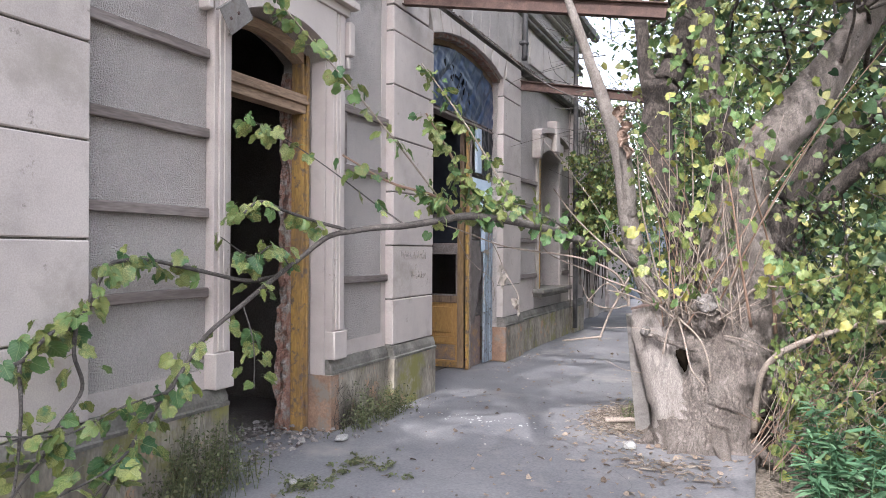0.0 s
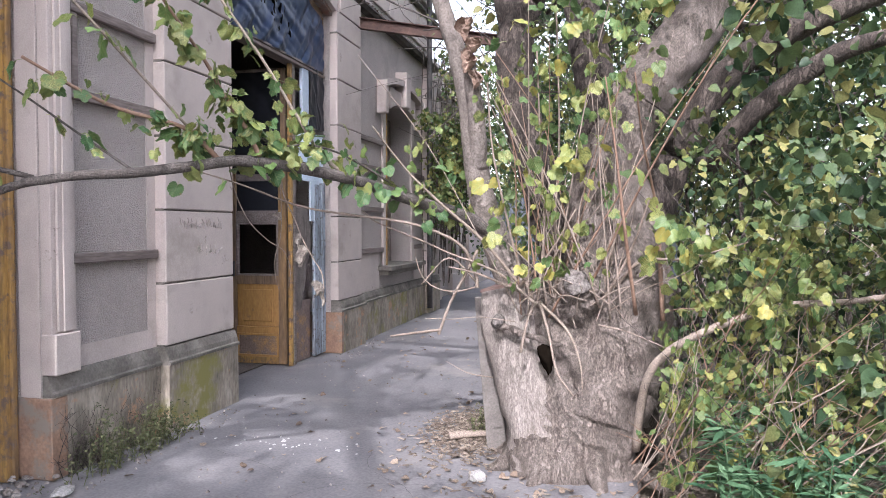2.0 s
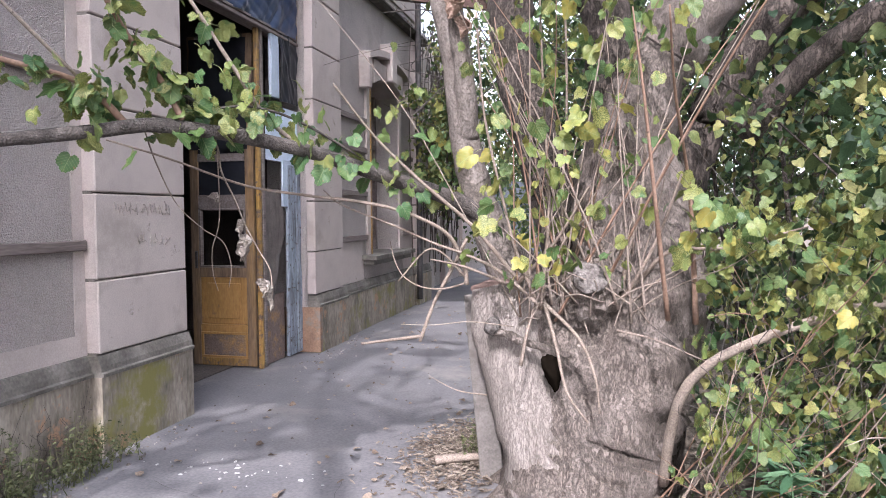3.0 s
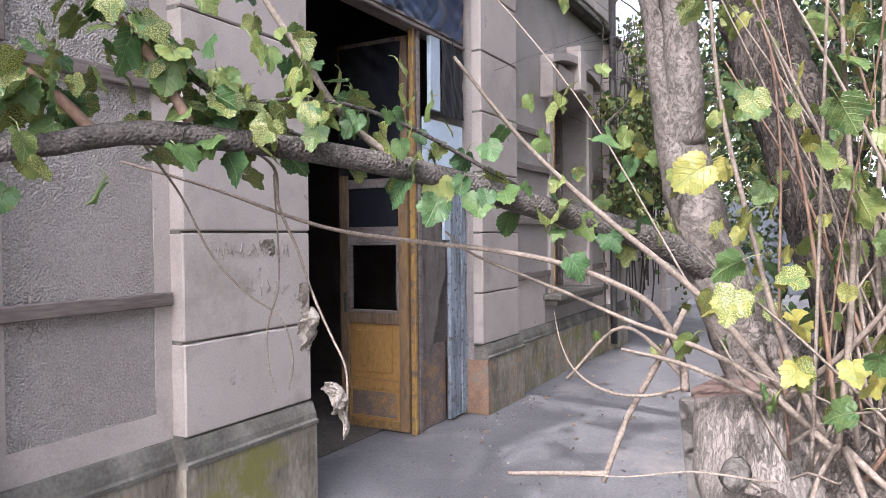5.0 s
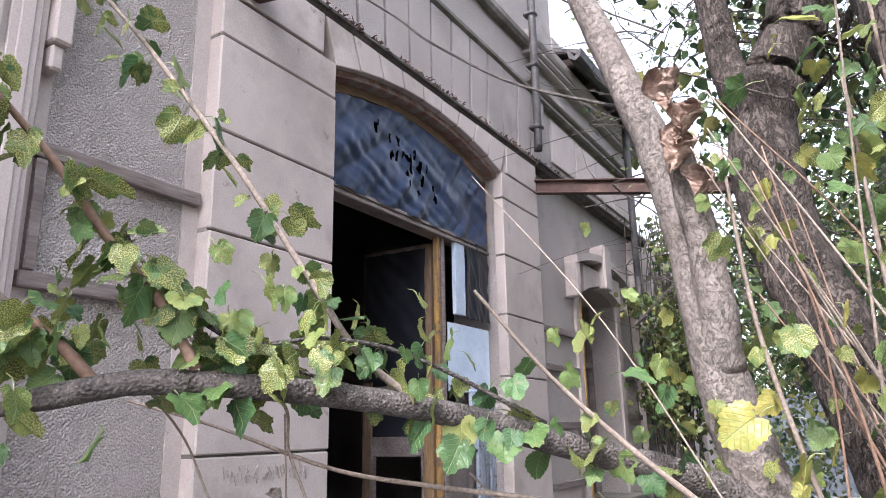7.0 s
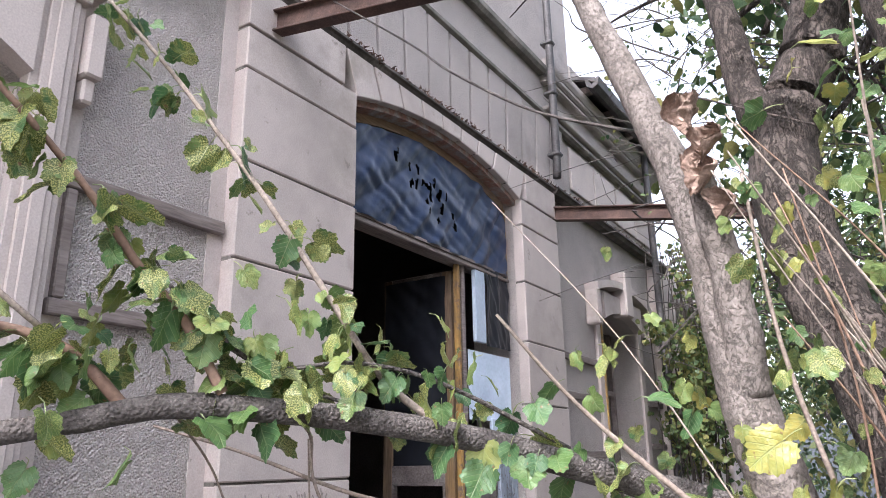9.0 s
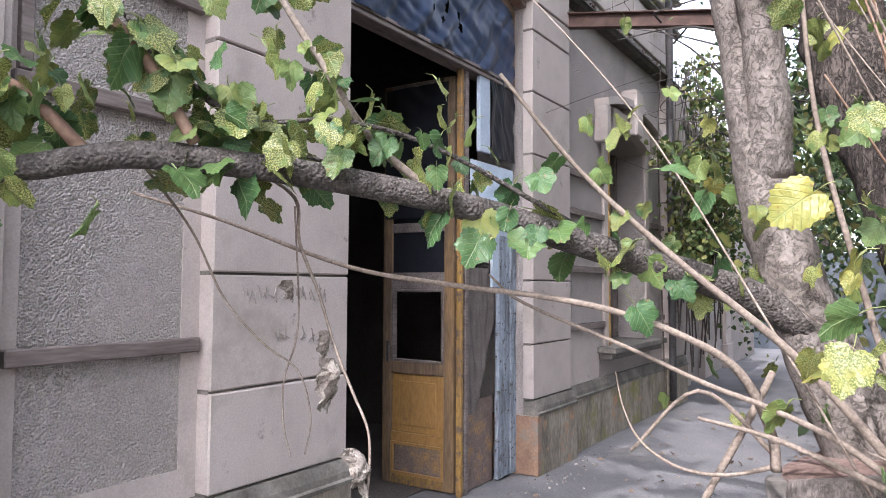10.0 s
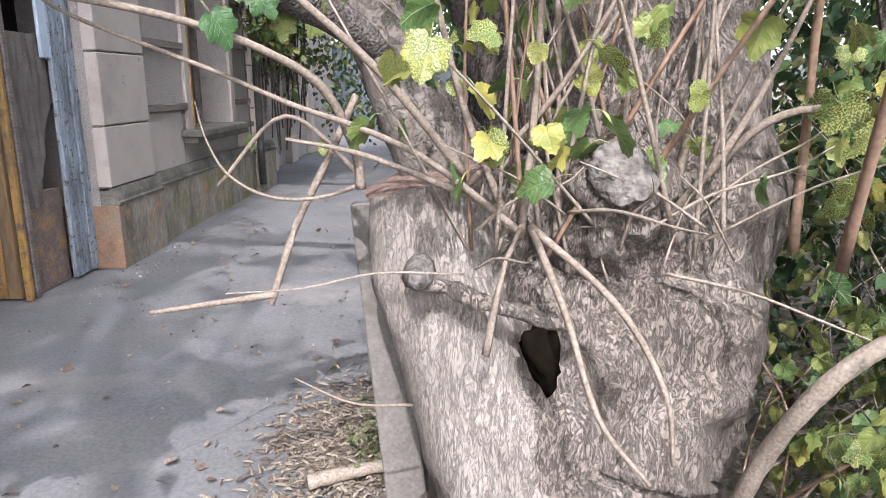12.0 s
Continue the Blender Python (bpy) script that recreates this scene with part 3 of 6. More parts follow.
bm = bmesh.new()
nx, ny = 60, 90
grid = [[None] * (ny + 1) for _ in range(nx + 1)]
for i in range(nx + 1):
    for j in range(ny + 1):
        x, y = -8 + 9.0 * i / nx, -10 + 40 * j / ny
        z = 0.012 * noise.noise(Vector((x * 0.7, y * 0.7, 3))) + 0.004 * noise.noise(Vector((x * 4, y * 4, 5)))
        grid[i][j] = bm.verts.new((x, y, z - 0.006))
for i in range(nx):
    for j in range(ny):
        bm.faces.new((grid[i][j], grid[i + 1][j], grid[i + 1][j + 1], grid[i][j + 1]))
edge = [grid[nx][j] for j in range(ny + 1)]
low = [bm.verts.new((v.co.x + 0.01, v.co.y, -0.3)) for v in edge]
for j in range(ny):
    bm.faces.new((edge[j], low[j], low[j + 1], edge[j + 1]))
pavement = tagged(obj("pavement", bm, CONCRETE, None, True), "cracked grey concrete platform with dust and dry leaves", "pavement", kind="structure")

bm = bmesh.new()
far = 600
cells = [(-far, -far), (far, -far), (far, far), (-far, far)]
bm.faces.new([bm.verts.new((x, y, -0.14)) for x, y in cells])
ground = tagged(obj("ground", bm, SOIL), "dark bare soil under the trees", "ground", kind="structure")


def facade(bm, y0, y1, z0, z1):
    box(bm, BACK, PANEL, y0, y1, z0, z1)


def over_arch(bm, y0, y1, spring, crown, top, x0, x1, n=16):
    for i in range(n):
        a, b = y0 + (y1 - y0) * i / n, y0 + (y1 - y0) * (i + 1) / n
        prism(bm, [(a, arc(a, y0, y1, spring, crown)), (b, arc(b, y0, y1, spring, crown)), (b, top), (a, top)], x0, x1)


bm = bmesh.new()
facade(bm, -8, D1[0], 0, TOP)
facade(bm, D1[1], D2[0], 0, TOP)
facade(bm, D2[1], W1[0], 0, TOP)
facade(bm, W1[1], 15.45, 0, TOP)
facade(bm, *W1, 0, 0.95)
over_arch(bm, *D1, 3.42, 3.62, TOP, BACK, PANEL)
over_arch(bm, *D2, 4.27, 4.47, TOP, BACK, PANEL, 20)
over_arch(bm, *W1, 3.42, 3.56, TOP, BACK, PANEL)
wall = tagged(obj("wall_west", bm, ROUGHCAST), "grey-beige roughcast station facade with smooth ashlar pilasters", "wall", kind="structure")

# smooth plaster bands on the recessed wall, 4 mm proud of the roughcast
bm = boxes((PANEL, PANEL + 0.006, 3.12, 4.16, 0.6, 0.80), (PANEL, PANEL + 0.006, 5.92, 6.83, 0.6, 0.80), (PANEL, PANEL + 0.006, 11.18, 12.2, 0.6, 1.2),
           (PANEL, PANEL + 0.006, 14.1, 14.7, 0.6, 1.2), (PANEL, PANEL + 0.006, 6.73, 6.83, 0.80, 4.55), (PANEL, PANEL + 0.006, 5.92, 5.99, 0.80, 4.55))
part("plaster_band", bm, PLASTER, wall)

# rusticated pilasters: one block a course
COURSE = 0.573


def pilaster(y0, y1, top=4.52):
    zs = [0.66, 1.15] + [1.15 + COURSE * k for k in range(1, 20) if 1.15 + COURSE * k < top - 0.2] + [top]
    for a, b in zip(zs, zs[1:]):
        bm = bmesh.new()
        jut = random.uniform(-0.003, 0.003)
        box(bm, PANEL - 0.01, FACE + jut, y0, y1, a + 0.006, b - 0.006, 0.008)
        part("ashlar_block", bm, PLASTER, wall)
    part("joint_backing", boxes((PANEL - 0.01, FACE - 0.022, y0 + 0.004, y1 - 0.004, 0.64, top)), LEDGE, wall)


pilaster(2.05, 3.12)
pilaster(-1.2, -0.1)
pilaster(6.83, D2[0], 4.29)
pilaster(D2[1], 11.18, 4.29)
pilaster(14.68, 15.47)

# voussoirs over the wide doorway, and the spandrel course above the ledge
LEDGEZ = 4.62
n = 9
y0, y1 = D2
cy = (y0 + y1) / 2
for i in range(n):
    a, b = y0 + (y1 - y0) * i / n + 0.008, y0 + (y1 - y0) * (i + 1) / n - 0.008
    fan = 0.10
    bm = bmesh.new()
    ta, tb = a + (a - cy) * fan, b + (b - cy) * fan
    prism(bm, [(a, arc(a, y0, y1, 4.27, 4.47)), (b, arc(b, y0, y1, 4.27, 4.47)), (tb, LEDGEZ - 0.02), (ta, LEDGEZ - 0.02)], PANEL - 0.01, FACE + random.uniform(-0.003, 0.004))
    bmesh.ops.bevel(bm, geom=bm.edges[:], offset=0.006, segments=1, affect="EDGES")
    part("voussoir", bm, PLASTER, wall)
for ya, yb in ((6.83, y0 - 0.13), (y1 + 0.13, 11.18)):
    bm = bmesh.new()
    box(bm, PANEL - 0.01, FACE, ya, yb, 4.302, LEDGEZ - 0.02, 0.006)
    part("ashlar_block", bm, PLASTER, wall)
step = 0.34
k = 0
y = 6.4
while y < 11.3:
    fan = (y - cy) * 0.05
    fan2 = (y + step - cy) * 0.05
    bm = bmesh.new()
    prism(bm, [(y + 0.016, LEDGEZ + 0.09), (y + step - 0.016, LEDGEZ + 0.09), (y + step - 0.015 + fan2, 5.52), (y + 0.015 + fan, 5.52)], PANEL - 0.01, FACE - 0.035 + random.uniform(-0.004, 0.004))
    bmesh.ops.bevel(bm, geom=bm.edges[:], offset=0.006, segments=1, affect="EDGES")
    part("spandrel_block", bm, ROUGHCAST, wall)
    y += step

part("joint_backing", boxes((PANEL - 0.005, PANEL + 0.012, 6.3, 11.2, LEDGEZ + 0.08, 5.53)), JOINT, wall)
bm = bmesh.new()
over_arch(bm, *D2, 4.28, 4.48, LEDGEZ - 0.01, PANEL - 0.005, FACE - 0.02, 20)
part("joint_backing", bm, JOINT, wall)
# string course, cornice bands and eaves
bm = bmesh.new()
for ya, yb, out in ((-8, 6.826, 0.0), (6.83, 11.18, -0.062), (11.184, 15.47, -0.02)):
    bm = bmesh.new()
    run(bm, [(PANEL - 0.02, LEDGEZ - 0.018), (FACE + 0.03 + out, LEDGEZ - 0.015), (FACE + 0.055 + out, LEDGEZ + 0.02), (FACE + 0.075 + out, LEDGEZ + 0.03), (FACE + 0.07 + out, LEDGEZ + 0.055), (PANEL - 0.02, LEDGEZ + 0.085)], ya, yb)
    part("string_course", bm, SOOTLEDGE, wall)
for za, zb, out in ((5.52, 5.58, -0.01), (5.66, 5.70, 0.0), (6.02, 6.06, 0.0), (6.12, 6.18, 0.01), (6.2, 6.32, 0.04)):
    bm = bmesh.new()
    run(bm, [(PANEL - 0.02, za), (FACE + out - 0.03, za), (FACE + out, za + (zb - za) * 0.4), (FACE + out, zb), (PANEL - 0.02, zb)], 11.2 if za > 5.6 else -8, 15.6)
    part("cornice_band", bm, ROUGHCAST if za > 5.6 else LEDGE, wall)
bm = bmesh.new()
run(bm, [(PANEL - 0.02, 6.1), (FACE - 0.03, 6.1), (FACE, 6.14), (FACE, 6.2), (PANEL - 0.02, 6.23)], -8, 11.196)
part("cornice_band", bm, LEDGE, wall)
for ya in (11.9, 12.7, 13.5, 14.3):
    part("frieze_panel", boxes((PANEL - 0.01, PANEL + 0.03, ya, ya + 0.76, 4.9, 5.46), bevel=0.01), PLASTER, wall)
part("parapet", boxes((BACK, PANEL + 0.02, 12.13, 15.47, TOP, 6.7)), ROUGHCAST, wall)
part("upper_wall", boxes((BACK, PANEL + 0.004, -8, 12.12, TOP, 8.6)), ROUGHCAST, wall)

eaves = thing("roof_eaves", "dark rusted sheet metal eaves and gutter on the roof edge", "eaves")
bm = bmesh.new()
run(bm, [(-3.6, 6.95), (-2.05, 6.42), (-2.0, 6.38), (-1.98, 6.44), (-3.6, 7.03)], 12.16, 15.9)
part("roof_sheet", bm, DARKMETAL, eaves)
bm = bmesh.new()
run(bm, [(-2.12, 6.44), (-2.1, 6.34), (-2.02, 6.30), (-1.95, 6.34), (-1.93, 6.44), (-1.96, 6.44), (-2.03, 6.35), (-2.08, 6.44)], 12.16, 15.9)
part("gutter", bm, DARKMETAL, eaves)
for y in (12.3, 13.1, 13.9, 14.7, 15.5):
    part("rafter_tail", boxes((-2.65, -2.1, y, y + 0.08, 6.33, 6.43), bevel=0.006), OLDWOOD, eaves)

eaves.location.x = -0.3

# plinth with a moulded top, stepping out under the pilasters
plinth = thing("plinth", "stained grey plaster plinth with moss and peeling paint", "plinth", kind="structure")


def plinth_run(y0, y1, x, mat=PLINTH):
    bm = bmesh.new()
    n = max(2, int((y1 - y0) / 0.12))
    box(bm, BACK + 0.1, x, y0, y1, -0.05, 0.52)
    bmesh.ops.subdivide_edges(bm, edges=[e for e in bm.edges if abs(e.verts[0].co.y - e.verts[1].co.y) > 0.05], cuts=n)
    for v in bm.verts:
        if v.co.x > x - 0.01:
            v.co.x += 0.006 * noise.noise(v.co * 5)
    part("plinth_body", bm, mat, plinth)
    bm = bmesh.new()
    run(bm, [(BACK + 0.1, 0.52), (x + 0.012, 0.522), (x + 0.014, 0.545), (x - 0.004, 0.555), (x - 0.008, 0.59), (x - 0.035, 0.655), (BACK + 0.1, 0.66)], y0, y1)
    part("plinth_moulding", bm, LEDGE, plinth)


plinth_run(-8, 2.0, PANEL + 0.06)
plinth_run(2.0, 3.17, FACE + 0.05)
plinth_run(3.17, D1[0] - 0.004, PANEL + 0.07)
plinth_run(D1[1] + 0.004, 6.79, PANEL + 0.07)
plinth_run(6.79, 7.816, FACE + 0.045)
plinth_run(10.334, 11.22, FACE + 0.045)
plinth_run(11.22, 14.64, PANEL + 0.07)
plinth_run(14.64, 15.5, FACE + 0.045)
part("peeling_jamb_base", boxes((BACK + 0.1, FACE + 0.05, 10.322, 10.4, 0, 0.515), bevel=0.006), REDPLASTER, plinth, "orange-red peeling paint")
part("peeling_jamb_base", boxes((BACK + 0.2, PANEL + 0.075, 5.692, 5.83, 0, 0.515), bevel=0.006), REDPLASTER, plinth, "orange-red peeling paint")

# narrow doorway: architrave, broken jamb, timber frame with a transom
arch1 = thing("doorway_surround", "grey plaster architrave of an open doorway, chipped at its jamb", "doorway", kind="structure")
for ya, yb, s in ((4.16, D1[0], -1), (D1[1], 5.90, 1)):
    w = yb - ya
    part("jamb_moulding", boxes((PANEL, FACE - 0.02, ya, yb, 0.66, 3.85), (FACE - 0.02, FACE, ya + 0.035, yb - 0.035, 0.93, 3.85), (FACE, FACE + 0.012, ya + 0.07, yb - 0.07, 0.93, 3.85), bevel=0.005), PLASTER, arch1)
    part("jamb_block", boxes((PANEL, FACE + 0.015, ya - 0.008, yb + 0.008, 0.66, 0.92), bevel=0.008), PLASTER, arch1)
bm = bmesh.new()
over_arch(bm, *D1, 3.42, 3.62, 3.85, PANEL, FACE + 0.01)
part("arch_band", bm, PLASTER, arch1)
part("hood", boxes((PANEL, FACE + 0.03, 4.16, 5.9, 3.852, 3.93), (PANEL, FACE + 0.09, 4.08, 5.98, 3.932, 4.0), bevel=0.006), PLASTER, arch1)
for ya in (4.06, 5.905):
    part("hood_bracket", boxes((PANEL, FACE + 0.03, ya, ya + 0.09, 3.5, 3.82), (PANEL, FACE + 0.0, ya + 0.015, ya + 0.075, 3.38, 3.5), bevel=0.012), PLASTER, arch1)
part("reveal_lining", boxes((-2.775, PANEL - 0.003, 5.690, 5.712, 0.518, 3.40), bevel=0.003), PLASTER, arch1)
# broken masonry of the far reveal, deeper inside
bm = bmesh.new()
box(bm, -3.06, -2.935, 5.60, 5.72, 0, 3.32)
bmesh.ops.subdivide_edges(bm, edges=[e for e in bm.edges if abs(e.verts[0].co.z - e.verts[1].co.z) > 1], cuts=110)
bmesh.ops.subdivide_edges(bm, edges=[e for e in bm.edges if abs(e.verts[0].co.x - e.verts[1].co.x) > 0.05], cuts=5)
for v in bm.verts:
    if v.co.y < 5.65:
        q = Vector((v.co.x * 4, 0.3, v.co.z))
        v.co.y -= 0.07 * noise.noise(q * 3.2) + 0.035 * noise.noise(q * 11) + 0.018 * noise.noise(q * 31) + (0.05 if v.co.z < 1.15 else 0)
    elif v.co.x < -3.0:
        v.co.x += 0.03 * noise.noise(v.co * 12)
part("broken_jamb", bm, BRICKRAW, arch1, "torn brick and mortar")

frame1 = thing("door_frame", "yellow-painted peeling timber door frame with a bare transom", "door frame")
part("jamb_post", boxes((-2.93, -2.80, 5.60, 5.70, 0, 3.5), (-2.80, -2.775, 5.63, 5.665, 0, 3.48), bevel=0.004), YELLOW, frame1, "ochre paint peeling off old wood")
part("jamb_post", boxes((-2.93, -2.80, 4.34, 4.42, 0, 3.5), bevel=0.004), YELLOW, frame1)
part("transom", boxes((-2.92, -2.79, 4.35, 5.63, 2.92, 3.0), (-2.90, -2.76, 4.35, 5.63, 3.0, 3.04), (-2.92, -2.78, 4.35, 5.63, 3.04, 3.09), bevel=0.005), BAREWOOD, frame1, "bare weathered brown wood")
bm = bmesh.new()
over_arch(bm, 4.36, 5.68, 3.34, 3.52, 3.6, -2.92, -2.80)
part("head", bm, BAREWOOD, frame1)

# rusted lamp bracket hanging by the head of the narrow doorway
plate = thing("lamp_bracket", "bent rusty sheet metal bracket hanging by the doorway head", "bracket")
part("plate", boxes((-0.006, 0.006, -0.09, 0.09, -0.15, 0.15), bevel=0.003), POSTGREY, plate)
part("fold", boxes((-0.035, 0.006, 0.09, 0.10, -0.15, 0.15), (-0.035, 0.006, -0.10, -0.09, -0.15, 0.15), bevel=0.003), POSTGREY, plate)
part("arm", boxes((-0.20, -0.006, -0.012, 0.012, 0.02, 0.045), bevel=0.004), RUST, plate)
for z in (-0.1, 0.0):
    part("bolt", boxes((0.006, 0.016, -0.012, 0.012, z, z + 0.024), bevel=0.004), RUST, plate)
plate.matrix_world = pose(-2.42, 4.25, 3.37, -52, 0, 0)

# wooden battens across the panels
for y0, y1, zs in ((3.12, 4.15, (1.36, 1.93, 2.50, 3.07)), (5.93, 6.81, (1.38, 2.46, 3.03)), (11.2, 12.3, (1.25, 1.85, 2.45, 2.86)), (14.0, 14.67, (1.25, 1.95, 2.5))):
    for z in zs:
        bm = bmesh.new()
        box(bm, PANEL + 0.002, PANEL + 0.05, y0, y1, z - 0.035, z + 0.035, 0.006)
        bmesh.ops.subdivide_edges(bm, edges=[e for e in bm.edges if abs(e.verts[0].co.y - e.verts[1].co.y) > 0.3], cuts=8)
        for v in bm.verts:
            v.co += Vector((0, 0, 0.006 * noise.noise(v.co * 4)))
        tagged(obj("batten", bm, OLDWOOD), "weathered grey-brown wooden batten fixed across the plaster", "batten", "wall battens")
for y in (5.95,):
    tagged(obj("batten", boxes((PANEL + 0.002, PANEL + 0.045, y, y + 0.05, 2.5, 2.99), bevel=0.006), OLDWOOD), "short upright wooden batten on the wall", "batten", "wall battens")

# window with hood and sill
win = thing("window_1", "narrow arched window opening with plaster surround and boarded recess", "window", kind="structure")
for ya, yb in ((12.31, W1[0]), (W1[1], 13.99)):
    part("window_jamb", boxes((PANEL, PANEL + 0.04, ya, yb, 1.0, 3.7), bevel=0.006), PLASTER, win)
part("jamb_strip", boxes((-2.72, PANEL + 0.055, 12.43, 12.465, 1.0, 3.42), bevel=0.004), YELLOW, win, "peeling ochre timber strip")
bm = bmesh.new()
over_arch(bm, *W1, 3.42, 3.56, 3.75, PANEL, FACE + 0.01)
part("window_arch", bm, PLASTER, win)
bm = bmesh.new()
for i in range(14):
    a, b = 12.12 + 2.06 * i / 14, 12.12 + 2.06 * (i + 1) / 14
    za, zb = arc(a, 12.12, 14.18, 3.70, 3.86), arc(b, 12.12, 14.18, 3.70, 3.86)
    prism(bm, [(a, za), (b, zb), (b, zb + 0.09), (a, za + 0.09)], PANEL, FACE + 0.07)
part("window_hood", bm, PLASTER, win)
part("keystone", boxes((PANEL, FACE + 0.10, 13.02, 13.28, 3.52, 4.1), bevel=0.02), PLASTER, win)
for ya in (12.1, 14.08):
    part("hood_stop", boxes((PANEL, FACE + 0.06, ya, ya + 0.12, 3.3, 3.72), bevel=0.015), PLASTER, win)
part("window_sill", boxes((BACK + 0.1, FACE + 0.06, 12.2, 14.1, 0.86, 0.93), (BACK + 0.1, FACE + 0.12, 12.15, 14.15, 0.93, 1.0), bevel=0.01), LEDGE, win)
part("board", boxes((-3.06, -3.02, 12.45, 13.85, 0.98, 3.6), bevel=0.004), INTERIOR, win)
part("window_frame", boxes((-3.02, -2.96, 12.45, 12.52, 0.99, 3.5), (-3.02, -2.96, 13.78, 13.85, 0.99, 3.5), (-3.02, -2.96, 12.5, 13.8, 2.6, 2.67), bevel=0.005), OLDWOOD, win)

# wide doorway: timber frame, open leaf, covered side light, plastic over the transom light
fr2 = thing("door_frame", "tall peeling ochre timber frame in a wide arched doorway", "door frame")
part("left_post", boxes((-2.90, -2.78, 7.82, 7.90, 0, 4.2), bevel=0.005), DARKMETAL, fr2)
part("right_post", boxes((-2.90, -2.78, 10.24, 10.325, 3.45, 4.2), bevel=0.005), YELLOW, fr2, "ochre paint peeling off old wood")
part("mullion", boxes((-2.84, -2.79, 9.412, 9.45, 0, 3.47), bevel=0.006), YELLOW, fr2, "split ochre post")
part("mullion_strip", boxes((-2.83, -2.795, 9.486, 9.54, 0, 3.47), bevel=0.006), OLDWOOD, fr2, "bare brown wood")
part("transom_bar", boxes((-2.91, -2.77, 7.85, 10.3, 3.47, 3.53), (-2.90, -2.75, 7.85, 10.3, 3.44, 3.47), bevel=0.006), OLDWOOD, fr2)
bm = bmesh.new()
over_arch(bm, 7.86, 10.29, 4.16, 4.36, 4.44, -2.90, -2.78)
part("arched_head", bm, BAREWOOD, fr2)
bm = bmesh.new()
over_arch(bm, 7.83, 10.32, 4.22, 4.42, 4.47, -2.77, -2.66)
part("head_lining", bm, BRICKRAW, fr2, "brown crumbling plaster edge")

# wrinkled plastic sheet with torn holes
rng = random.Random(4)
holes = [(8.9 + rng.gauss(0, 0.22), 3.93 + rng.gauss(0, 0.12), rng.uniform(0.012, 0.026), rng.uniform(0.02, 0.055)) for _ in range(24)]
bm = bmesh.new()
NX, NZ = 120, 44
vg = {}
for i in range(NX + 1):
    y = 7.88 + 2.37 * i / NX
    top = arc(y, 7.86, 10.29, 4.13, 4.34)
    for j in range(NZ + 1):
        z = 3.50 + (top - 3.50) * j / NZ
        w = 0.06 * abs(noise.noise(Vector((y * 2.4 - z * 2.6, z * 0.7 + y * 0.3, 2)))) + 0.03 * abs(noise.noise(Vector((y * 6 - z * 5, z * 1.6 + y, 7)))) + 0.02 * abs(noise.noise(Vector((y * 3 + z * 7, y * 1.2, 3)))) + 0.004 * noise.noise(Vector((y * 25 - z * 20, z * 8, 9)))
        vg[i, j] = bm.verts.new((-2.775 + w, y, z))
for i in range(NX):
    for j in range(NZ):
        c = (vg[i, j].co + vg[i + 1, j + 1].co) / 2
        if any(((c.y - hy) / a) ** 2 + ((c.z - hz) / b) ** 2 < 1 + 0.5 * noise.noise(c * 40) for hy, hz, a, b in holes):
            continue
        bm.faces.new((vg[i, j], vg[i + 1, j], vg[i + 1, j + 1], vg[i, j + 1]))
sheet = tagged(obj("plastic_sheet", bm, PLASTIC, None, True), "dark blue wrinkled plastic sheet with torn holes over the transom light", "plastic sheet")
sill = boxes((-2.80, -2.755, 7.86, 10.26, 3.49, 3.515))
part("batten_strip", sill, OLDWOOD, fr2)

# open door leaf, swung inwards on the mullion
leaf = thing("door_leaf", "ochre wooden door leaf standing open, glazed above, worn below", "door")
LY0, LY1, LX0, LX1 = 9.44, 9.485, -3.52, -2.80


def across(z0, z1, a=0.0, b=1.0, d=0.0):
    return (LX0 + (LX1 - LX0) * a, LX0 + (LX1 - LX0) * b, LY0 + d, LY1 - d, z0, z1)


part("stile", boxes(across(0.01, 3.4, 0, 0.13), bevel=0.005), DOORWOOD, leaf, "brown wood with scraps of ochre paint")
part("stile", boxes(across(0.01, 3.4, 0.87, 1), bevel=0.005), DOORWOOD, leaf)
part("bottom_rail", boxes(across(0.01, 0.09, 0.13, 0.87), bevel=0.004), YELLOW, leaf)
part("kick_panel", boxes(across(0.09, 0.36, 0.13, 0.87, 0.012), bevel=0.004), KICK, leaf, "worn brown kick panel")
part("kick_border", boxes(across(0.09, 0.115, 0.13, 0.87, -0.004), across(0.335, 0.36, 0.13, 0.87, -0.004), across(0.115, 0.335, 0.13, 0.165, -0.004), across(0.115, 0.335, 0.835, 0.87, -0.004), bevel=0.003), ORANGE, leaf, "ochre bead round the kick panel")
part("lower_rail", boxes(across(0.36, 0.44, 0.13, 0.87), bevel=0.004), ORANGE, leaf)
part("panel", boxes(across(0.44, 0.93, 0.13, 0.87, 0.016), across(0.50, 0.87, 0.24, 0.76, 0.004), bevel=0.006), ORANGE, leaf, "ochre raised panel")
part("lock_rail", boxes(across(0.93, 1.03, 0.13, 0.87), bevel=0.004), DOORWOOD, leaf)
for za, zb in ((1.64, 1.78), (2.12, 2.20), (2.75, 2.83), (3.3, 3.4)):
    part("rail", boxes(across(za, zb, 0.13, 0.87), bevel=0.004), OLDWOOD, leaf)
part("bead", boxes(across(1.03, 1.05, 0.13, 0.87, -0.006), across(1.62, 1.64, 0.13, 0.87, -0.006), across(1.03, 1.64, 0.13, 0.16, -0.006), across(1.03, 1.64, 0.84, 0.87, -0.006), bevel=0.003), OLDWOOD, leaf)
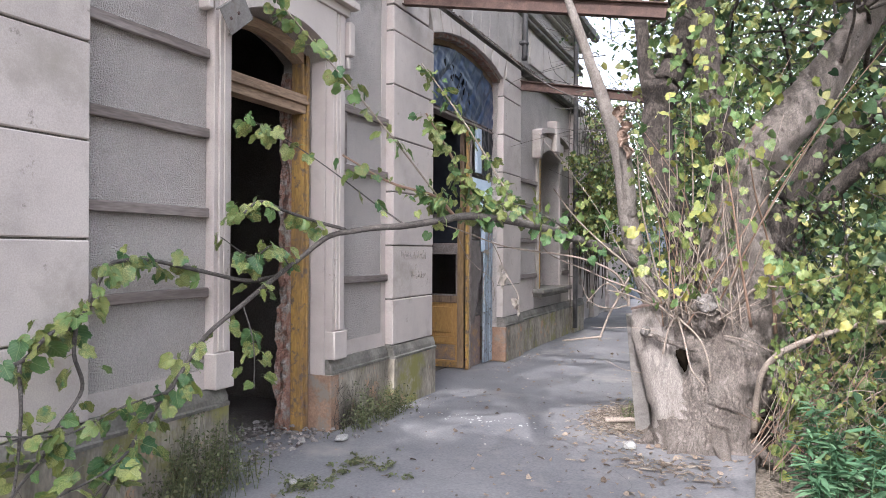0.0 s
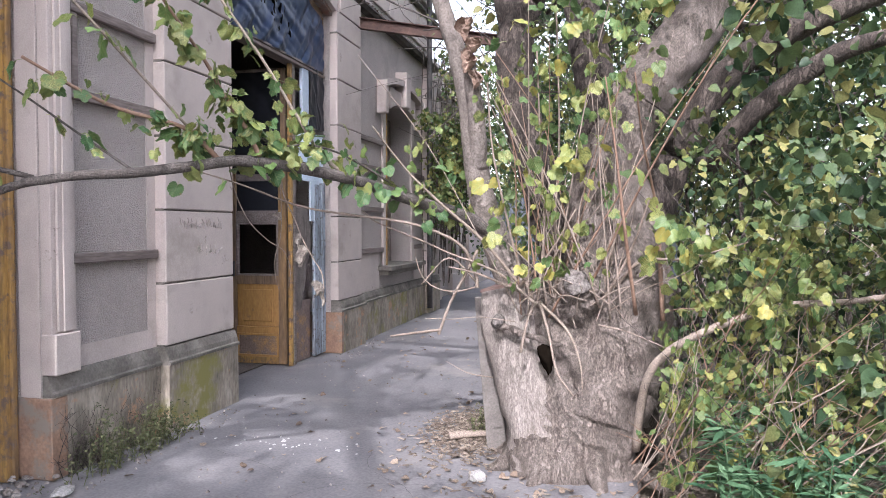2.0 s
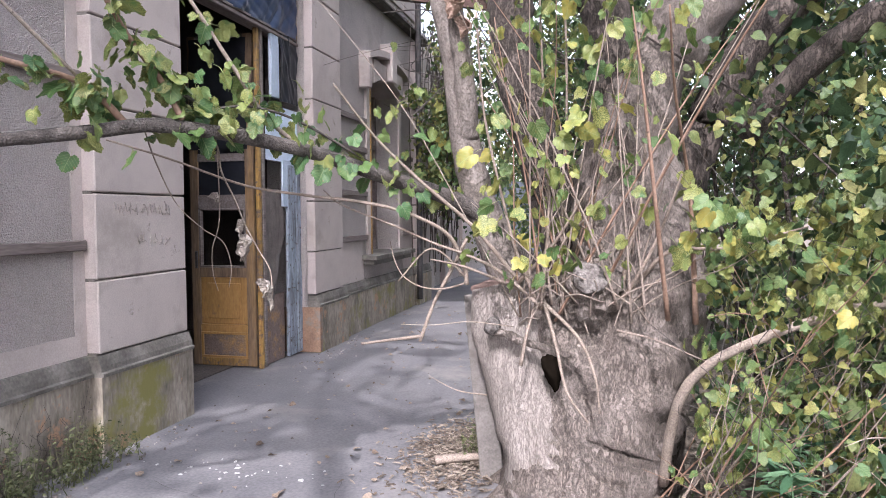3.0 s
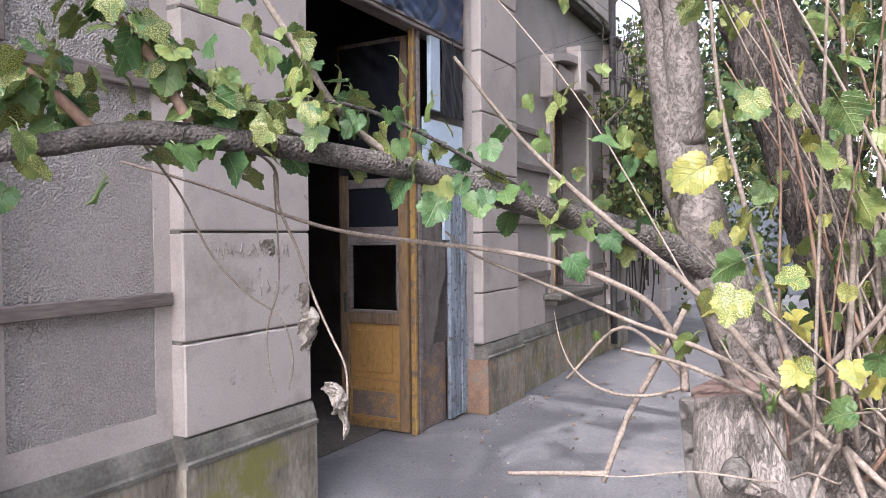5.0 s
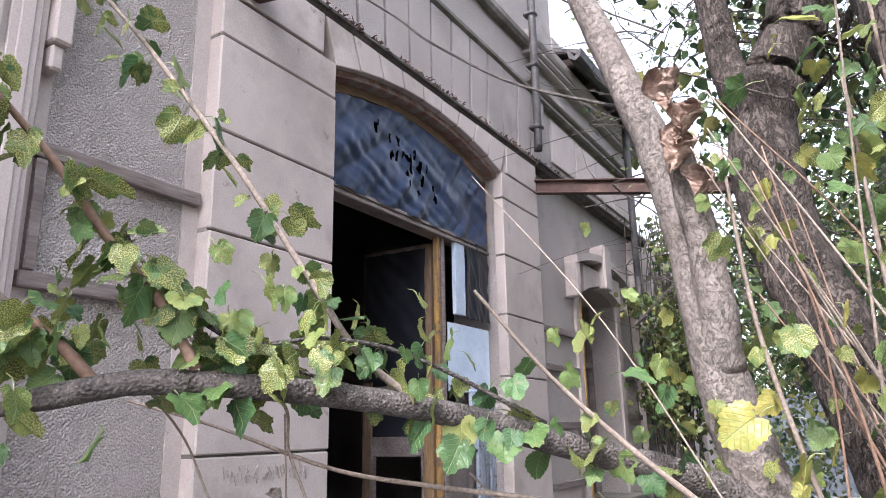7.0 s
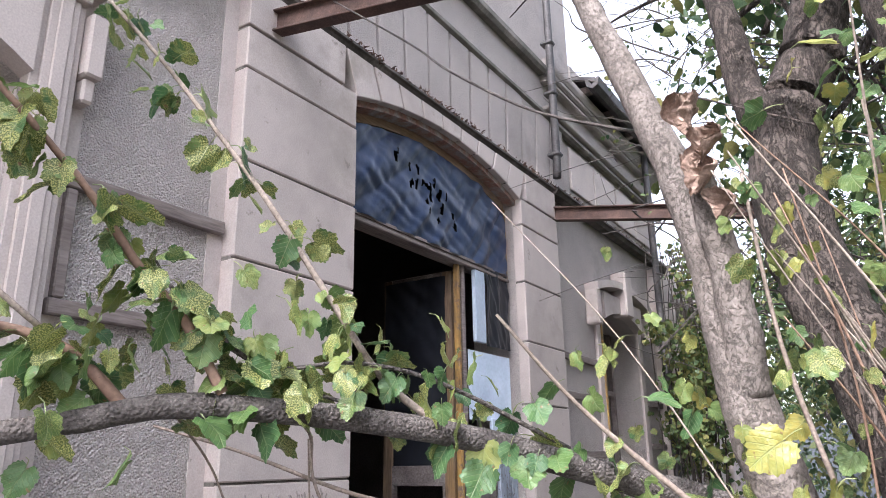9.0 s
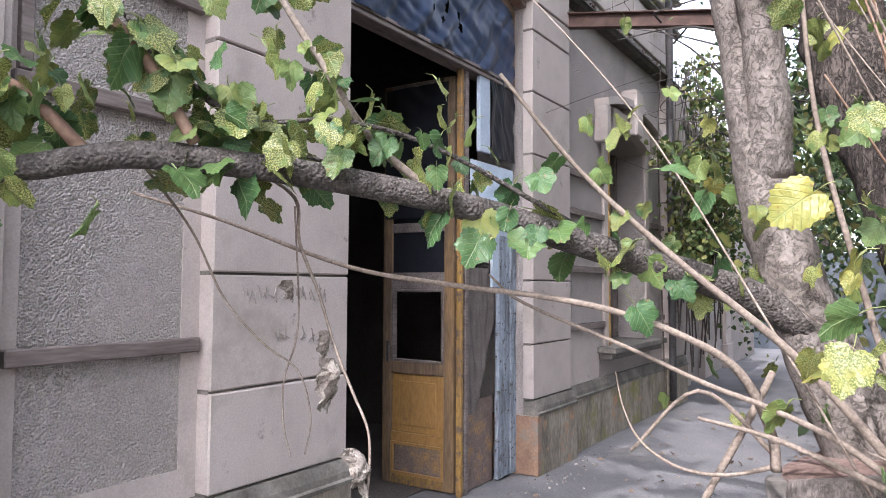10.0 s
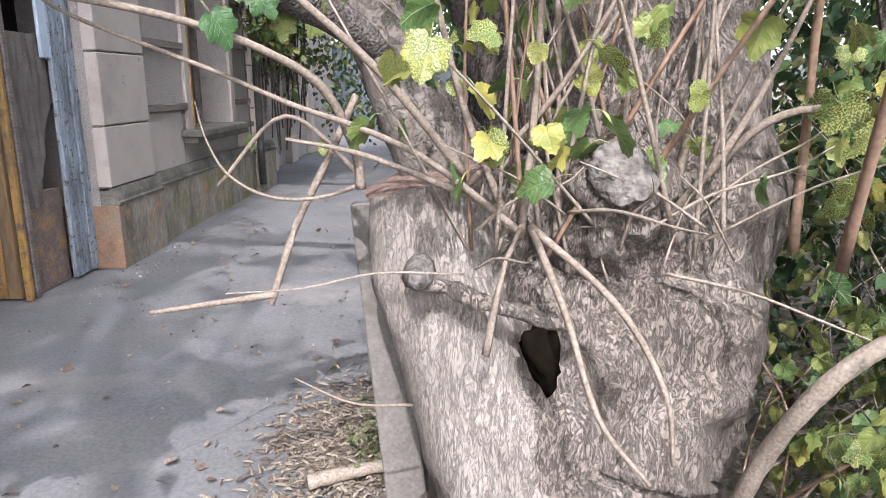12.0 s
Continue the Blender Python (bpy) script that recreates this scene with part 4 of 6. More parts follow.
for za, zb in ((1.78, 2.12), (2.2, 2.75), (2.83, 3.3)):
    part("covered_pane", boxes(across(za, zb, 0.13, 0.87, 0.018), bevel=0.002), BLACKPLASTIC, leaf, "pane covered with black plastic")
bm = bmesh.new()
g = {}
for i in range(31):
    for j in range(41):
        x, z = LX0 + 0.03 + (LX1 - LX0 - 0.08) * i / 30, 2.24 + 1.12 * j / 40
        w = 0.025 * abs(noise.noise(Vector((x * 5, z * 2, 4)))) + 0.012 * noise.noise(Vector((x * 9 + z * 6, z * 5, 5)))
        g[i, j] = bm.verts.new((x, LY0 - 0.012 - w, z))
for i in range(30):
    for j in range(40):
        bm.faces.new((g[i, j], g[i + 1, j], g[i + 1, j + 1], g[i, j + 1]))
part("plastic_cover", bm, BLACKPLASTIC, leaf, "black plastic nailed over the upper panes", True)
part("handle", boxes((LX0 + 0.05, LX0 + 0.08, LY0 - 0.02, LY0, 1.02, 1.2), bevel=0.006), DARKMETAL, leaf, "dark metal plate")
left_leaf = thing("door_leaf", "dark door leaf folded back against the inner wall", "door")
part("stile", boxes((-3.6, -2.92, 7.90, 7.95, 0.01, 3.4), bevel=0.006), OLDWOOD, left_leaf)
part("stile", boxes((-3.0, -2.92, 7.95, 7.965, 0.01, 3.4), bevel=0.004), OLDWOOD, left_leaf)

side = thing("side_light", "boarded side light with corrugated sheet, plastic and flaking blue boards", "side light")
part("foot_board", boxes((-2.88, -2.84, 9.55, 10.02, 0, 0.72), bevel=0.004), KICK, side, "worn brown foot board")
bm = bmesh.new()
NX, NZ = 26, 50
g = {}
for i in range(NX + 1):
    for j in range(NZ + 1):
        y, z = 9.55 + 0.46 * i / NX * (0.35 + 0.65 * min(1, j / NZ * 1.6)), 0.62 + 1.2 * j / NZ
        w = 0.03 * noise.noise(Vector((y * 7 + z, z * 1.3, 1))) + 0.012 * noise.noise(Vector((y * 19, z * 4, 5)))
        g[i, j] = bm.verts.new((-2.82 + w, y, z))
for i in range(NX):
    for j in range(NZ):
        bm.faces.new((g[i, j], g[i + 1, j], g[i + 1, j + 1], g[i, j + 1]))
part("hanging_sheet", bm, CLOTH, side, "grey-brown hanging cloth", True)
for a, b, lean in ((9.98, 10.09, 0.01), (10.10, 10.21, -0.01), (10.22, 10.32, 0.0)):
    bm = bmesh.new()
    box(bm, -2.80, -2.765 + lean * 0.4, a, b, 0.02, 2.14 - 3 * abs(lean), 0.004)
    bmesh.ops.subdivide_edges(bm, edges=[e for e in bm.edges if abs(e.verts[0].co.z - e.verts[1].co.z) > 1], cuts=26)
    for v in bm.verts:
        v.co.y += lean * v.co.z + 0.012 * noise.noise(v.co * 7)
        v.co.x += 0.006 * noise.noise(v.co * 5)
    part("blue_board", bm, BLUEWOOD, side, "flaking blue-grey painted board")
bm = bmesh.new()
N = 46
va = []
for i in range(N + 1):
    y = 9.56 + 0.74 * i / N
    x = -2.79 + 0.009 * math.sin(i * math.pi / 2)
    va.append([bm.verts.new((x + d, y, z)) for d, z in ((0, 2.14), (0, 2.72), (-0.008, 2.72), (-0.008, 2.14))])
for a, b in zip(va, va[1:]):
    for q in range(4):
        bm.faces.new((a[q], a[(q + 1) % 4], b[(q + 1) % 4], b[q]))
part("corrugated_sheet", bm, PALEBLUE, side, "pale blue corrugated plastic")
part("ragged_board", boxes((-2.80, -2.772, 9.90, 10.16, 1.66, 2.16), (-2.80, -2.772, 10.04, 10.20, 1.58, 1.70), bevel=0.004), PALEBLUE, side)
part("pale_post", boxes((-2.80, -2.76, 9.66, 9.83, 2.80, 3.46), bevel=0.004), PALEBLUE, side)
bm = bmesh.new()
g = {}
for i in range(31):
    for j in range(41):
        y, z = 9.84 + 0.42 * i / 30, 2.78 + 0.72 * j / 40
        w = 0.03 * noise.noise(Vector((y * 8, z * 2, 4))) + 0.012 * noise.noise(Vector((y * 24 + z * 8, z * 6, 5)))
        g[i, j] = bm.verts.new((-2.76 + w, y + 0.03 * noise.noise(Vector((z * 5, 0, 0))), z))
for i in range(30):
    for j in range(40):
        bm.faces.new((g[i, j], g[i + 1, j], g[i + 1, j + 1], g[i, j + 1]))
part("black_cover", bm, BLACKPLASTIC, side, "black plastic stapled over the pane", True)

fr2.location.x = side.location.x = sheet.location.x = 0.08

# canopy beams sticking out of the wall
def beam(y, z, length):
    b = thing("canopy_beam", "rusted steel joist jutting from the facade", "beam", "canopy beams")
    part("web", boxes((-0.08, length, -0.008, 0.008, -0.06, 0.06)), RUST, b)
    part("flange", boxes((-0.08, length, -0.045, 0.045, 0.06, 0.075), bevel=0.003), RUST, b)
    part("flange", boxes((-0.08, length, -0.045, 0.045, -0.075, -0.06), bevel=0.003), RUST, b)
    b.matrix_world = pose(FACE, y, z, 0, 10.6, 0)
    return b


beam(7.05, 4.42, 2.8)
beam(11.17, 4.36, 2.1)

# rain pipe
pipe = thing("rain_pipe", "rusty iron rain pipe with brackets on the facade", "pipe")
bm = bmesh.new()
tube(bm, [(-2.44, 11.12, 8.4), (-2.44, 11.12, 5.2), (-2.45, 11.12, 4.75)], 0.045, 0.045, 10)
part("pipe", bm, DARKMETAL, pipe, smooth=True)
for z in (5.0, 5.75, 6.4, 7.2):
    part("collar", boxes((-2.53, -2.385, 11.06, 11.18, z, z + 0.05), bevel=0.015), DARKMETAL, pipe)
bm = bmesh.new()
tube(bm, [(-2.45, 14.6, 6.3), (-2.45, 14.6, 3.0), (-2.45, 14.6, 0.1)], 0.05, 0.05, 10)
pipe2 = thing("rain_pipe", "long dark rain pipe at the facade corner", "pipe")
part("pipe", bm, DARKMETAL, pipe2, smooth=True)

# rooms behind the doors
inner = thing("wall_inner", "dark room walls", "wall", kind="structure")
part("back_wall", boxes((-7.2, -7.0, -8, 16, -0.1, 5.2)), INTERIOR, inner)
part("cross_wall", boxes((-7, BACK, 6.6, 6.85, 0, 5.2)), INTERIOR, inner)
part("cross_wall", boxes((-7, BACK, 11.4, 11.6, 0, 5.2)), INTERIOR, inner)
part("end_wall", boxes((-7, BACK, -8.2, -8, 0, 6.6)), INTERIOR, inner)
part("end_wall", boxes((-7.2, BACK, 15.3, 15.45, 0, 6.6)), ROUGHCAST, inner)
bm = boxes((-7.2, BACK, -8.2, 15.45, 5.2, 5.4))
tagged(obj("ceiling", bm, INTERIOR), "dark ceiling", "ceiling", kind="structure")
bm = boxes((-7.2, BACK + 0.02, -8.2, 15.45, -0.05, 0.006))
tagged(obj("floor", bm, INTERIOR), "dark floor indoors", "floor", kind="structure")

# lower wing set back beyond the main block, and a grey wall far behind
wing = thing("wall_far", "set-back grey plaster wing with pilasters and a brown door", "wall", kind="structure")
part("wing_wall", boxes((-3.4, -2.95, 15.45, 24, 0, 5.2)), ROUGHCAST, wing)
for y in (16.6, 18.2, 20.2):
    part("wing_pilaster", boxes((-2.95, -2.85, y, y + 0.45, 0, 4.4), (-2.95, -2.82, y - 0.04, y + 0.49, 0, 0.5), bevel=0.015), PLASTER, wing)
part("wing_door", boxes((-2.96, -2.92, 15.62, 16.5, 0, 2.7), (-2.92, -2.90, 15.72, 16.4, 0.2, 1.0), (-2.92, -2.90, 15.72, 16.4, 1.2, 2.5), bevel=0.008), BAREWOOD, wing, "brown wooden door")
part("wing_string", boxes((-2.95, -2.8, 15.45, 24, 4.4, 4.55), bevel=0.02), LEDGE, wing)
tagged(obj("backdrop_wall", boxes((-6, 3, 26, 26.3, -0.1, 2.6), bevel=0.02), FARWALL), "grey boundary wall at the end of the platform", "wall", kind="structure")

# ------------------------------------------------------------------ the old tree
tree = thing("mulberry_tree", "old pollarded mulberry with a split stump, sprouts and yellowing leaves", "tree")
bm = bmesh.new()
tube(bm, [(0.62, 6.80, -0.15), (0.64, 6.82, 0.15), (0.74, 6.88, 0.6), (0.84, 6.98, 1.1), (0.83, 7.05, 1.6), (0.82, 7.08, 1.95), (0.95, 7.22, 2.42), (1.38, 7.47, 3.0), (1.86, 7.8, 3.76), (2.5, 8.2, 4.8)], 0, 0, 72, 16, 0.15, 5.5,
     radii=[0.42, 0.36, 0.40, 0.40, 0.31, 0.25, 0.22, 0.20, 0.15, 0.08], lobes=0.035)
trunk = part("trunk", bm, BARK, tree, "furrowed grey-brown bark", True)
bm = bmesh.new()
tube(bm, [(0.50, 6.76, -0.15), (0.49, 6.78, 0.25), (0.47, 6.84, 0.6), (0.42, 6.92, 1.0), (0.40, 7.0, 1.2)], 0, 0, 36, 9, 0.16, 5.0, radii=[0.40, 0.34, 0.30, 0.26, 0.14], lobes=0.05)
part("trunk_body", bm, BARK, tree, "", True)
bm = bmesh.new()
tube(bm, [(0.46, 6.70, -0.12), (0.42, 6.72, 0.2), (0.29, 6.76, 0.6), (0.18, 6.81, 0.95), (0.13, 6.83, 1.17)], 0, 0, 44, 11, 0.10, 5.0, radii=[0.31, 0.27, 0.23, 0.215, 0.185], lobes=0.03)
part("stub", bm, PALEBARK, tree, "pale furrowed stub sawn off at the top", True)
bm = bmesh.new()
bmesh.ops.create_circle(bm, cap_ends=False, segments=40, radius=0.178)
ring = bm.verts[:]
mid = bm.verts.new((0.02, 0, 0.012))
for i in range(40):
    bm.faces.new((ring[i], ring[(i + 1) % 40], mid))
for v in bm.verts:
    v.co += Vector((0, 0, 0.012 * noise.noise(v.co * 9)))
bmesh.ops.transform(bm, matrix=pose(0.125, 6.83, 1.182, 8, -12, 0), verts=bm.verts)
part("sawn_face", bm, CUTWOOD, tree, "dark reddish sawn face")
# burl with a grey healed cut
bm = bmesh.new()
tube(bm, [(0.66, 6.86, 0.98), (0.64, 6.70, 1.12), (0.635, 6.58, 1.20), (0.63, 6.50, 1.24)], 0, 0, 40, 11, 0.34, 12, radii=[0.25, 0.20, 0.15, 0.10])
part("burl", bm, BARK, tree, "knobbly burl below the sprouts", True)
bm = bmesh.new()
bmesh.ops.create_icosphere(bm, subdivisions=4, radius=0.082)
for v in bm.verts:
    v.co *= 1 + 0.35 * noise.noise(v.co * 15) + 0.15 * noise.noise(v.co * 50)
    v.co.y *= 0.45
bmesh.ops.transform(bm, matrix=pose(0.63, 6.475, 1.245, -28, 0, 0), verts=bm.verts)
part("healed_cut", bm, GREYCUT, tree, "pale grey weathered cut", True)
# lip of bark over the hollow, and the hollow as a blob painted shade-black
bm = bmesh.new()
tube(bm, [(0.14, 6.535, 0.955), (0.24, 6.50, 0.925), (0.34, 6.47, 0.90), (0.46, 6.465, 0.865), (0.54, 6.46, 0.85)], 0, 0, 14, 9, 0.7, 18, radii=[0.020, 0.024, 0.018, 0.024, 0.008])
part("bark_lip", bm, BARK, tree, "", True)
bm = bmesh.new()
tube(bm, [(0.12, 6.55, 0.97), (0.125, 6.50, 0.975), (0.12, 6.46, 0.98)], 0, 0, 12, 4, 0.3, 20, radii=[0.05, 0.035, 0.022])
part("knot_stub", bm, GREYCUT, tree, "", True)
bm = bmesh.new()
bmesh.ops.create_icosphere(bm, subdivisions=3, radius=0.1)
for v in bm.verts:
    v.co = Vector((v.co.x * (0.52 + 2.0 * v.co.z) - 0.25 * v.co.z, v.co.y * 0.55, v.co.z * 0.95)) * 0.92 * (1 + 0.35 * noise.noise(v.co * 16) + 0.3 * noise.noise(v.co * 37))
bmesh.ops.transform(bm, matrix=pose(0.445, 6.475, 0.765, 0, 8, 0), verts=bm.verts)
part("hollow", bm, HOLLOWSHADE, tree, "trunk hollow, its inner shade painted near-black", True)
# root flare
for a, r, l in ((3.6, 0.10, 0.62), (4.3, 0.09, 0.60), (5.1, 0.10, 0.62), (5.9, 0.09, 0.66), (2.8, 0.08, 0.6)):
    c, s_ = math.cos(a), math.sin(a)
    bm = bmesh.new()
    tube(bm, [(0.58 + 0.2 * c, 6.8 + 0.2 * s_, 0.30), (0.58 + 0.42 * c, 6.8 + 0.38 * s_, 0.07), (0.58 + l * c, 6.8 + l * s_ * 0.85, -0.05)], r, 0.03, 14, 6, 0.2, 7)
    part("root", bm, BARK, tree, "", True)
STEMS = [
    ("left_stem", [(0.32, 7.0, 0.9), (0.08, 6.95, 1.4), (-0.04, 6.90, 1.75), (-0.10, 6.86, 2.1), (-0.14, 6.84, 2.45), (-0.20, 6.81, 2.75), (-0.36, 6.78, 3.25), (-0.65, 6.75, 4.1)], [0.14, 0.11, 0.09, 0.08, 0.072, 0.066, 0.055, 0.035], STEMBARK),
    ("broken_stem", [(-0.07, 6.86, 2.0), (-0.06, 6.78, 2.25), (-0.08, 6.72, 2.5), (-0.11, 6.68, 2.72)], [0.07, 0.058, 0.052, 0.045], STEMBARK),
    ("back_stem", [(0.6, 7.2, 1.0), (0.35, 7.45, 1.8), (0.12, 7.66, 2.5), (0.05, 7.76, 2.95), (0.10, 7.85, 3.35), (0.30, 8.0, 3.9), (0.5, 8.2, 5.2)], [0.2, 0.16, 0.15, 0.152, 0.148, 0.138, 0.11], DARKBARK),
    ("back_stem_fork", [(0.06, 7.80, 3.2), (-0.06, 7.85, 3.5), (-0.12, 7.9, 4.0), (-0.3, 8.0, 5.0)], [0.12, 0.085, 0.07, 0.04], DARKBARK),
    ("rear_trunk", [(1.0, 7.35, -0.1), (1.03, 7.35, 0.9), (1.12, 7.38, 1.6), (1.35, 7.45, 2.25), (1.7, 7.4, 2.75), (2.2, 7.3, 3.0), (3.0, 7.2, 3.3)], [0.17, 0.15, 0.14, 0.12, 0.10, 0.08, 0.05], DARKBARK),
    ("upright_limb", [(0.82, 7.1, 1.9), (0.74, 7.15, 2.4), (0.64, 7.2, 3.0), (0.53, 7.3, 3.8), (0.45, 7.4, 5.0)], [0.19, 0.15, 0.13, 0.11, 0.06], DARKBARK),
    ("limb", [(1.45, 7.2, 2.0), (1.75, 7.0, 2.35), (2.2, 6.7, 2.65), (2.8, 6.4, 2.7)], [0.08, 0.07, 0.055, 0.03], DARKBARK),
]
for nm, pts, rad, mt in STEMS:
    bm = bmesh.new()
    tube(bm, pts, 0, 0, 20, 10, 0.14, 9.0, radii=rad)
    part(nm, bm, mt, tree, "", True)
MAIN = [(0.30, 7.05, 1.22), (0.14, 6.98, 1.42), (-0.02, 6.86, 1.58), (-0.20, 6.74, 1.68), (-0.40, 6.55, 1.75), (-0.75, 6.08, 1.89), (-1.10, 5.57, 1.95), (-1.30, 5.35, 1.91), (-1.5, 5.12, 1.86), (-1.71, 4.98, 1.84), (-1.92, 4.86, 1.80)]
bm = bmesh.new()
tube(bm, MAIN, 0, 0, 12, 7, 0.10, 14.0, radii=[0.075, 0.063, 0.052, 0.045, 0.040, 0.034, 0.032, 0.029, 0.026, 0.023, 0.021])
part("long_branch", bm, BRANCHBARK, tree, "long drooping side branch", True)
FORKS = [
    ([(-1.92, 4.95, 1.82), (-2.05, 4.85, 1.76), (-2.10, 4.62, 1.62), (-2.09, 4.30, 1.48), (-2.14, 4.0, 1.30), (-2.19, 3.70, 1.11), (-2.24, 3.55, 0.90), (-2.25, 3.34, 0.70), (-2.25, 3.14, 0.49), (-2.25, 2.99, 0.30)], 0.021, 0.010),
    ([(-2.09, 4.30, 1.48), (-2.28, 4.20, 1.45), (-2.40, 3.9, 1.52), (-2.42, 3.5, 1.595), (-2.38, 3.25, 1.60), (-2.32, 3.06, 1.55), (-2.32, 2.89, 1.27), (-2.30, 2.71, 1.23), (-2.30, 2.56, 1.11), (-2.30, 2.3, 1.05)], 0.015, 0.010),
    ([(-1.92, 4.93, 1.83), (-2.08, 4.75, 1.89), (-2.10, 4.40, 1.95), (-2.10, 4.12, 2.0), (-2.10, 3.92, 1.88)], 0.014, 0.007),
    ([(-2.31, 2.87, 1.26), (-2.30, 2.85, 1.10), (-2.30, 2.90, 0.91), (-2.30, 2.75, 0.73), (-2.30, 2.67, 0.60), (-2.30, 2.51, 0.45), (-2.28, 2.3, 0.2)], 0.012, 0.007),
    ([(-2.28, 2.53, 1.1), (-2.25, 2.52, 0.84), (-2.25, 2.49, 0.52), (-2.25, 2.4, 0.2)], 0.010, 0.006),
    ([(-2.24, 3.5, 0.86), (-2.20, 3.42, 0.82), (-2.20, 3.09, 0.79), (-2.20, 2.77, 0.72), (-2.20, 2.58, 0.74), (-2.20, 2.38, 0.79)], 0.007, 0.004),
    ([(-2.25, 3.2, 0.55), (-2.2, 3.1, 0.52), (-2.15, 2.9, 0.47), (-2.15, 2.64, 0.43)], 0.010, 0.005),
    ([(-2.09, 4.45, 1.55), (-2.12, 4.3, 1.7), (-2.15, 4.1, 1.62), (-2.2, 3.85, 1.75)], 0.007, 0.003),
    ([(-2.14, 4.0, 1.30), (-2.05, 4.0, 1.05), (-2.0, 3.95, 0.75)], 0.005, 0.003),
    ([(-1.5, 5.12, 1.87), (-1.75, 5.05, 2.05), (-2.0, 4.8, 2.30), (-2.21, 4.41, 2.53), (-2.3, 4.2, 2.6)], 0.007, 0.003),
    ([(-1.06, 5.60, 1.98), (-1.11, 5.51, 2.15), (-1.15, 5.40, 2.27), (-1.18, 5.28, 2.42), (-1.22, 5.16, 2.55), (-1.26, 5.0, 2.7)], 0.014, 0.007),
    ([(-1.22, 5.44, 1.95), (-1.26, 5.39, 2.02), (-1.30, 5.33, 2.08), (-1.36, 5.25, 2.12), (-1.6, 5.05, 2.2), (-1.9, 4.85, 2.4)], 0.016, 0.008),
    ([(-0.72, 6.12, 1.88), (-0.87, 6.0, 2.03), (-0.99, 5.89, 2.27), (-1.13, 5.76, 2.56), (-1.25, 5.65, 2.78), (-1.36, 5.55, 2.97), (-1.5, 5.4, 3.2)], 0.011, 0.006),
    ([(-0.50, 6.40, 1.84), (-0.75, 6.12, 2.02), (-0.89, 5.90, 2.07), (-1.02, 5.71, 2.05), (-1.09, 5.58, 2.14), (-1.13, 5.47, 2.24)], 0.007, 0.004),
    ([(-0.80, 6.0, 1.92), (-1.01, 5.85, 2.0), (-1.08, 5.67, 2.08), (-1.14, 5.54, 2.18), (-1.17, 5.44, 2.32)], 0.006, 0.003),
    ([(-1.30, 5.30, 2.1), (-1.42, 4.82, 2.47), (-1.64, 4.39, 2.90), (-1.82, 3.99, 3.26), (-1.95, 3.7, 3.5)], 0.008, 0.004),
]
for i, (pts, r0, r1) in enumerate(FORKS):
    bm = bmesh.new()
    tube(bm, pts, r0, r1, 8, 6, 0.16, 20)
    part("branchlet", bm, BROWNTWIG if i in (10, 11) else TWIG if i in (12, 15) else BRANCHBARK, tree, "smooth reddish-brown shoot" if i in (10, 11) else "", True)

rng = random.Random(11)
VARIANTS = []
for v, f, u in BLADES:
    me = bpy.data.meshes.new("leaf")
    me.from_pydata([tuple(q) for q in v], [], [tuple(int(i) for i in q) for q in f])
    me.polygons.foreach_set("use_smooth", [True] * len(me.polygons))
    map_leaf(me, u)
    me.materials.append(LEAF)
    VARIANTS.append(me)


def leaf_at(p, size, d=None):
    ob = new("leaf", rng.choice(VARIANTS))
    d = d or hang(rng, 0.15)
    m = turn_of(d, rng.uniform(-0.6, 0.6)).to_4x4()
    ob.matrix_world = Matrix.Translation(p) @ m @ Matrix.Scale(size, 4)
    ob.parent = tree
    return ob


def along(pts, n, lo=0.0, hi=1.0):
    line = spline(pts, 8)
    for _ in range(n):
        f = rng.uniform(lo, hi) * (len(line) - 1)
        i = min(int(f), len(line) - 2)
        yield line[i].lerp(line[i + 1], f - i)


COUNT = [14, 16, 8, 8, 3, 7, 8, 8, 4, 8, 18, 18, 20, 12, 12, 20]
for i, ((pts, r0, r1), k) in enumerate(zip(FORKS, COUNT)):
    for p in along(pts, k, 0.2, 1.0):
        leaf_at(p + Vector((rng.gauss(0, 0.006), rng.gauss(0, 0.006), rng.gauss(0, 0.006))), rng.uniform(0.08, 0.14) if i < 10 else rng.uniform(0.06, 0.115))
for p in along(MAIN, 26, 0.30, 0.62):
    leaf_at(p + Vector((0, 0, rng.uniform(-0.03, 0.03))), rng.uniform(0.06, 0.11))
for p in along(MAIN, 30, 0.36, 0.72):
    leaf_at(p + Vector((rng.gauss(0, 0.08), rng.gauss(0, 0.10), rng.gauss(0.18, 0.13))), rng.uniform(0.055, 0.10))

# ------------------------------------------------------------------ sprouts, vines and loose sticks of the tree
rng = random.Random(21)


def stalk(name, pts, r0, r1, mat, parent=tree, label="", sides=6):
    bm = bmesh.new()
    tube(bm, pts, r0, r1, sides, 6, 0.14, 22)
    return part(name, bm, mat, parent, label, True)


CROWNROOT = (0.38, 6.46, 1.10)
stalk("sprout", [(-0.04, 6.67, 1.18), (-0.05, 6.66, 1.28), (-0.11, 6.59, 1.44), (-0.22, 6.51, 1.53), (-0.39, 6.43, 1.60), (-0.57, 6.34, 1.64), (-0.80, 6.25, 1.67), (-1.07, 6.13, 1.72), (-1.38, 5.95, 1.85), (-1.6, 5.8, 1.93)], 0.014, 0.005, TWIG, label="long pale arching sprout")
stalk("sprout", [CROWNROOT, (0.15, 6.62, 1.26), (-0.03, 6.60, 1.35), (-0.19, 6.56, 1.41), (-0.38, 6.50, 1.50), (-0.66, 6.42, 1.62), (-0.75, 6.38, 1.70)], 0.011, 0.004, TWIG)
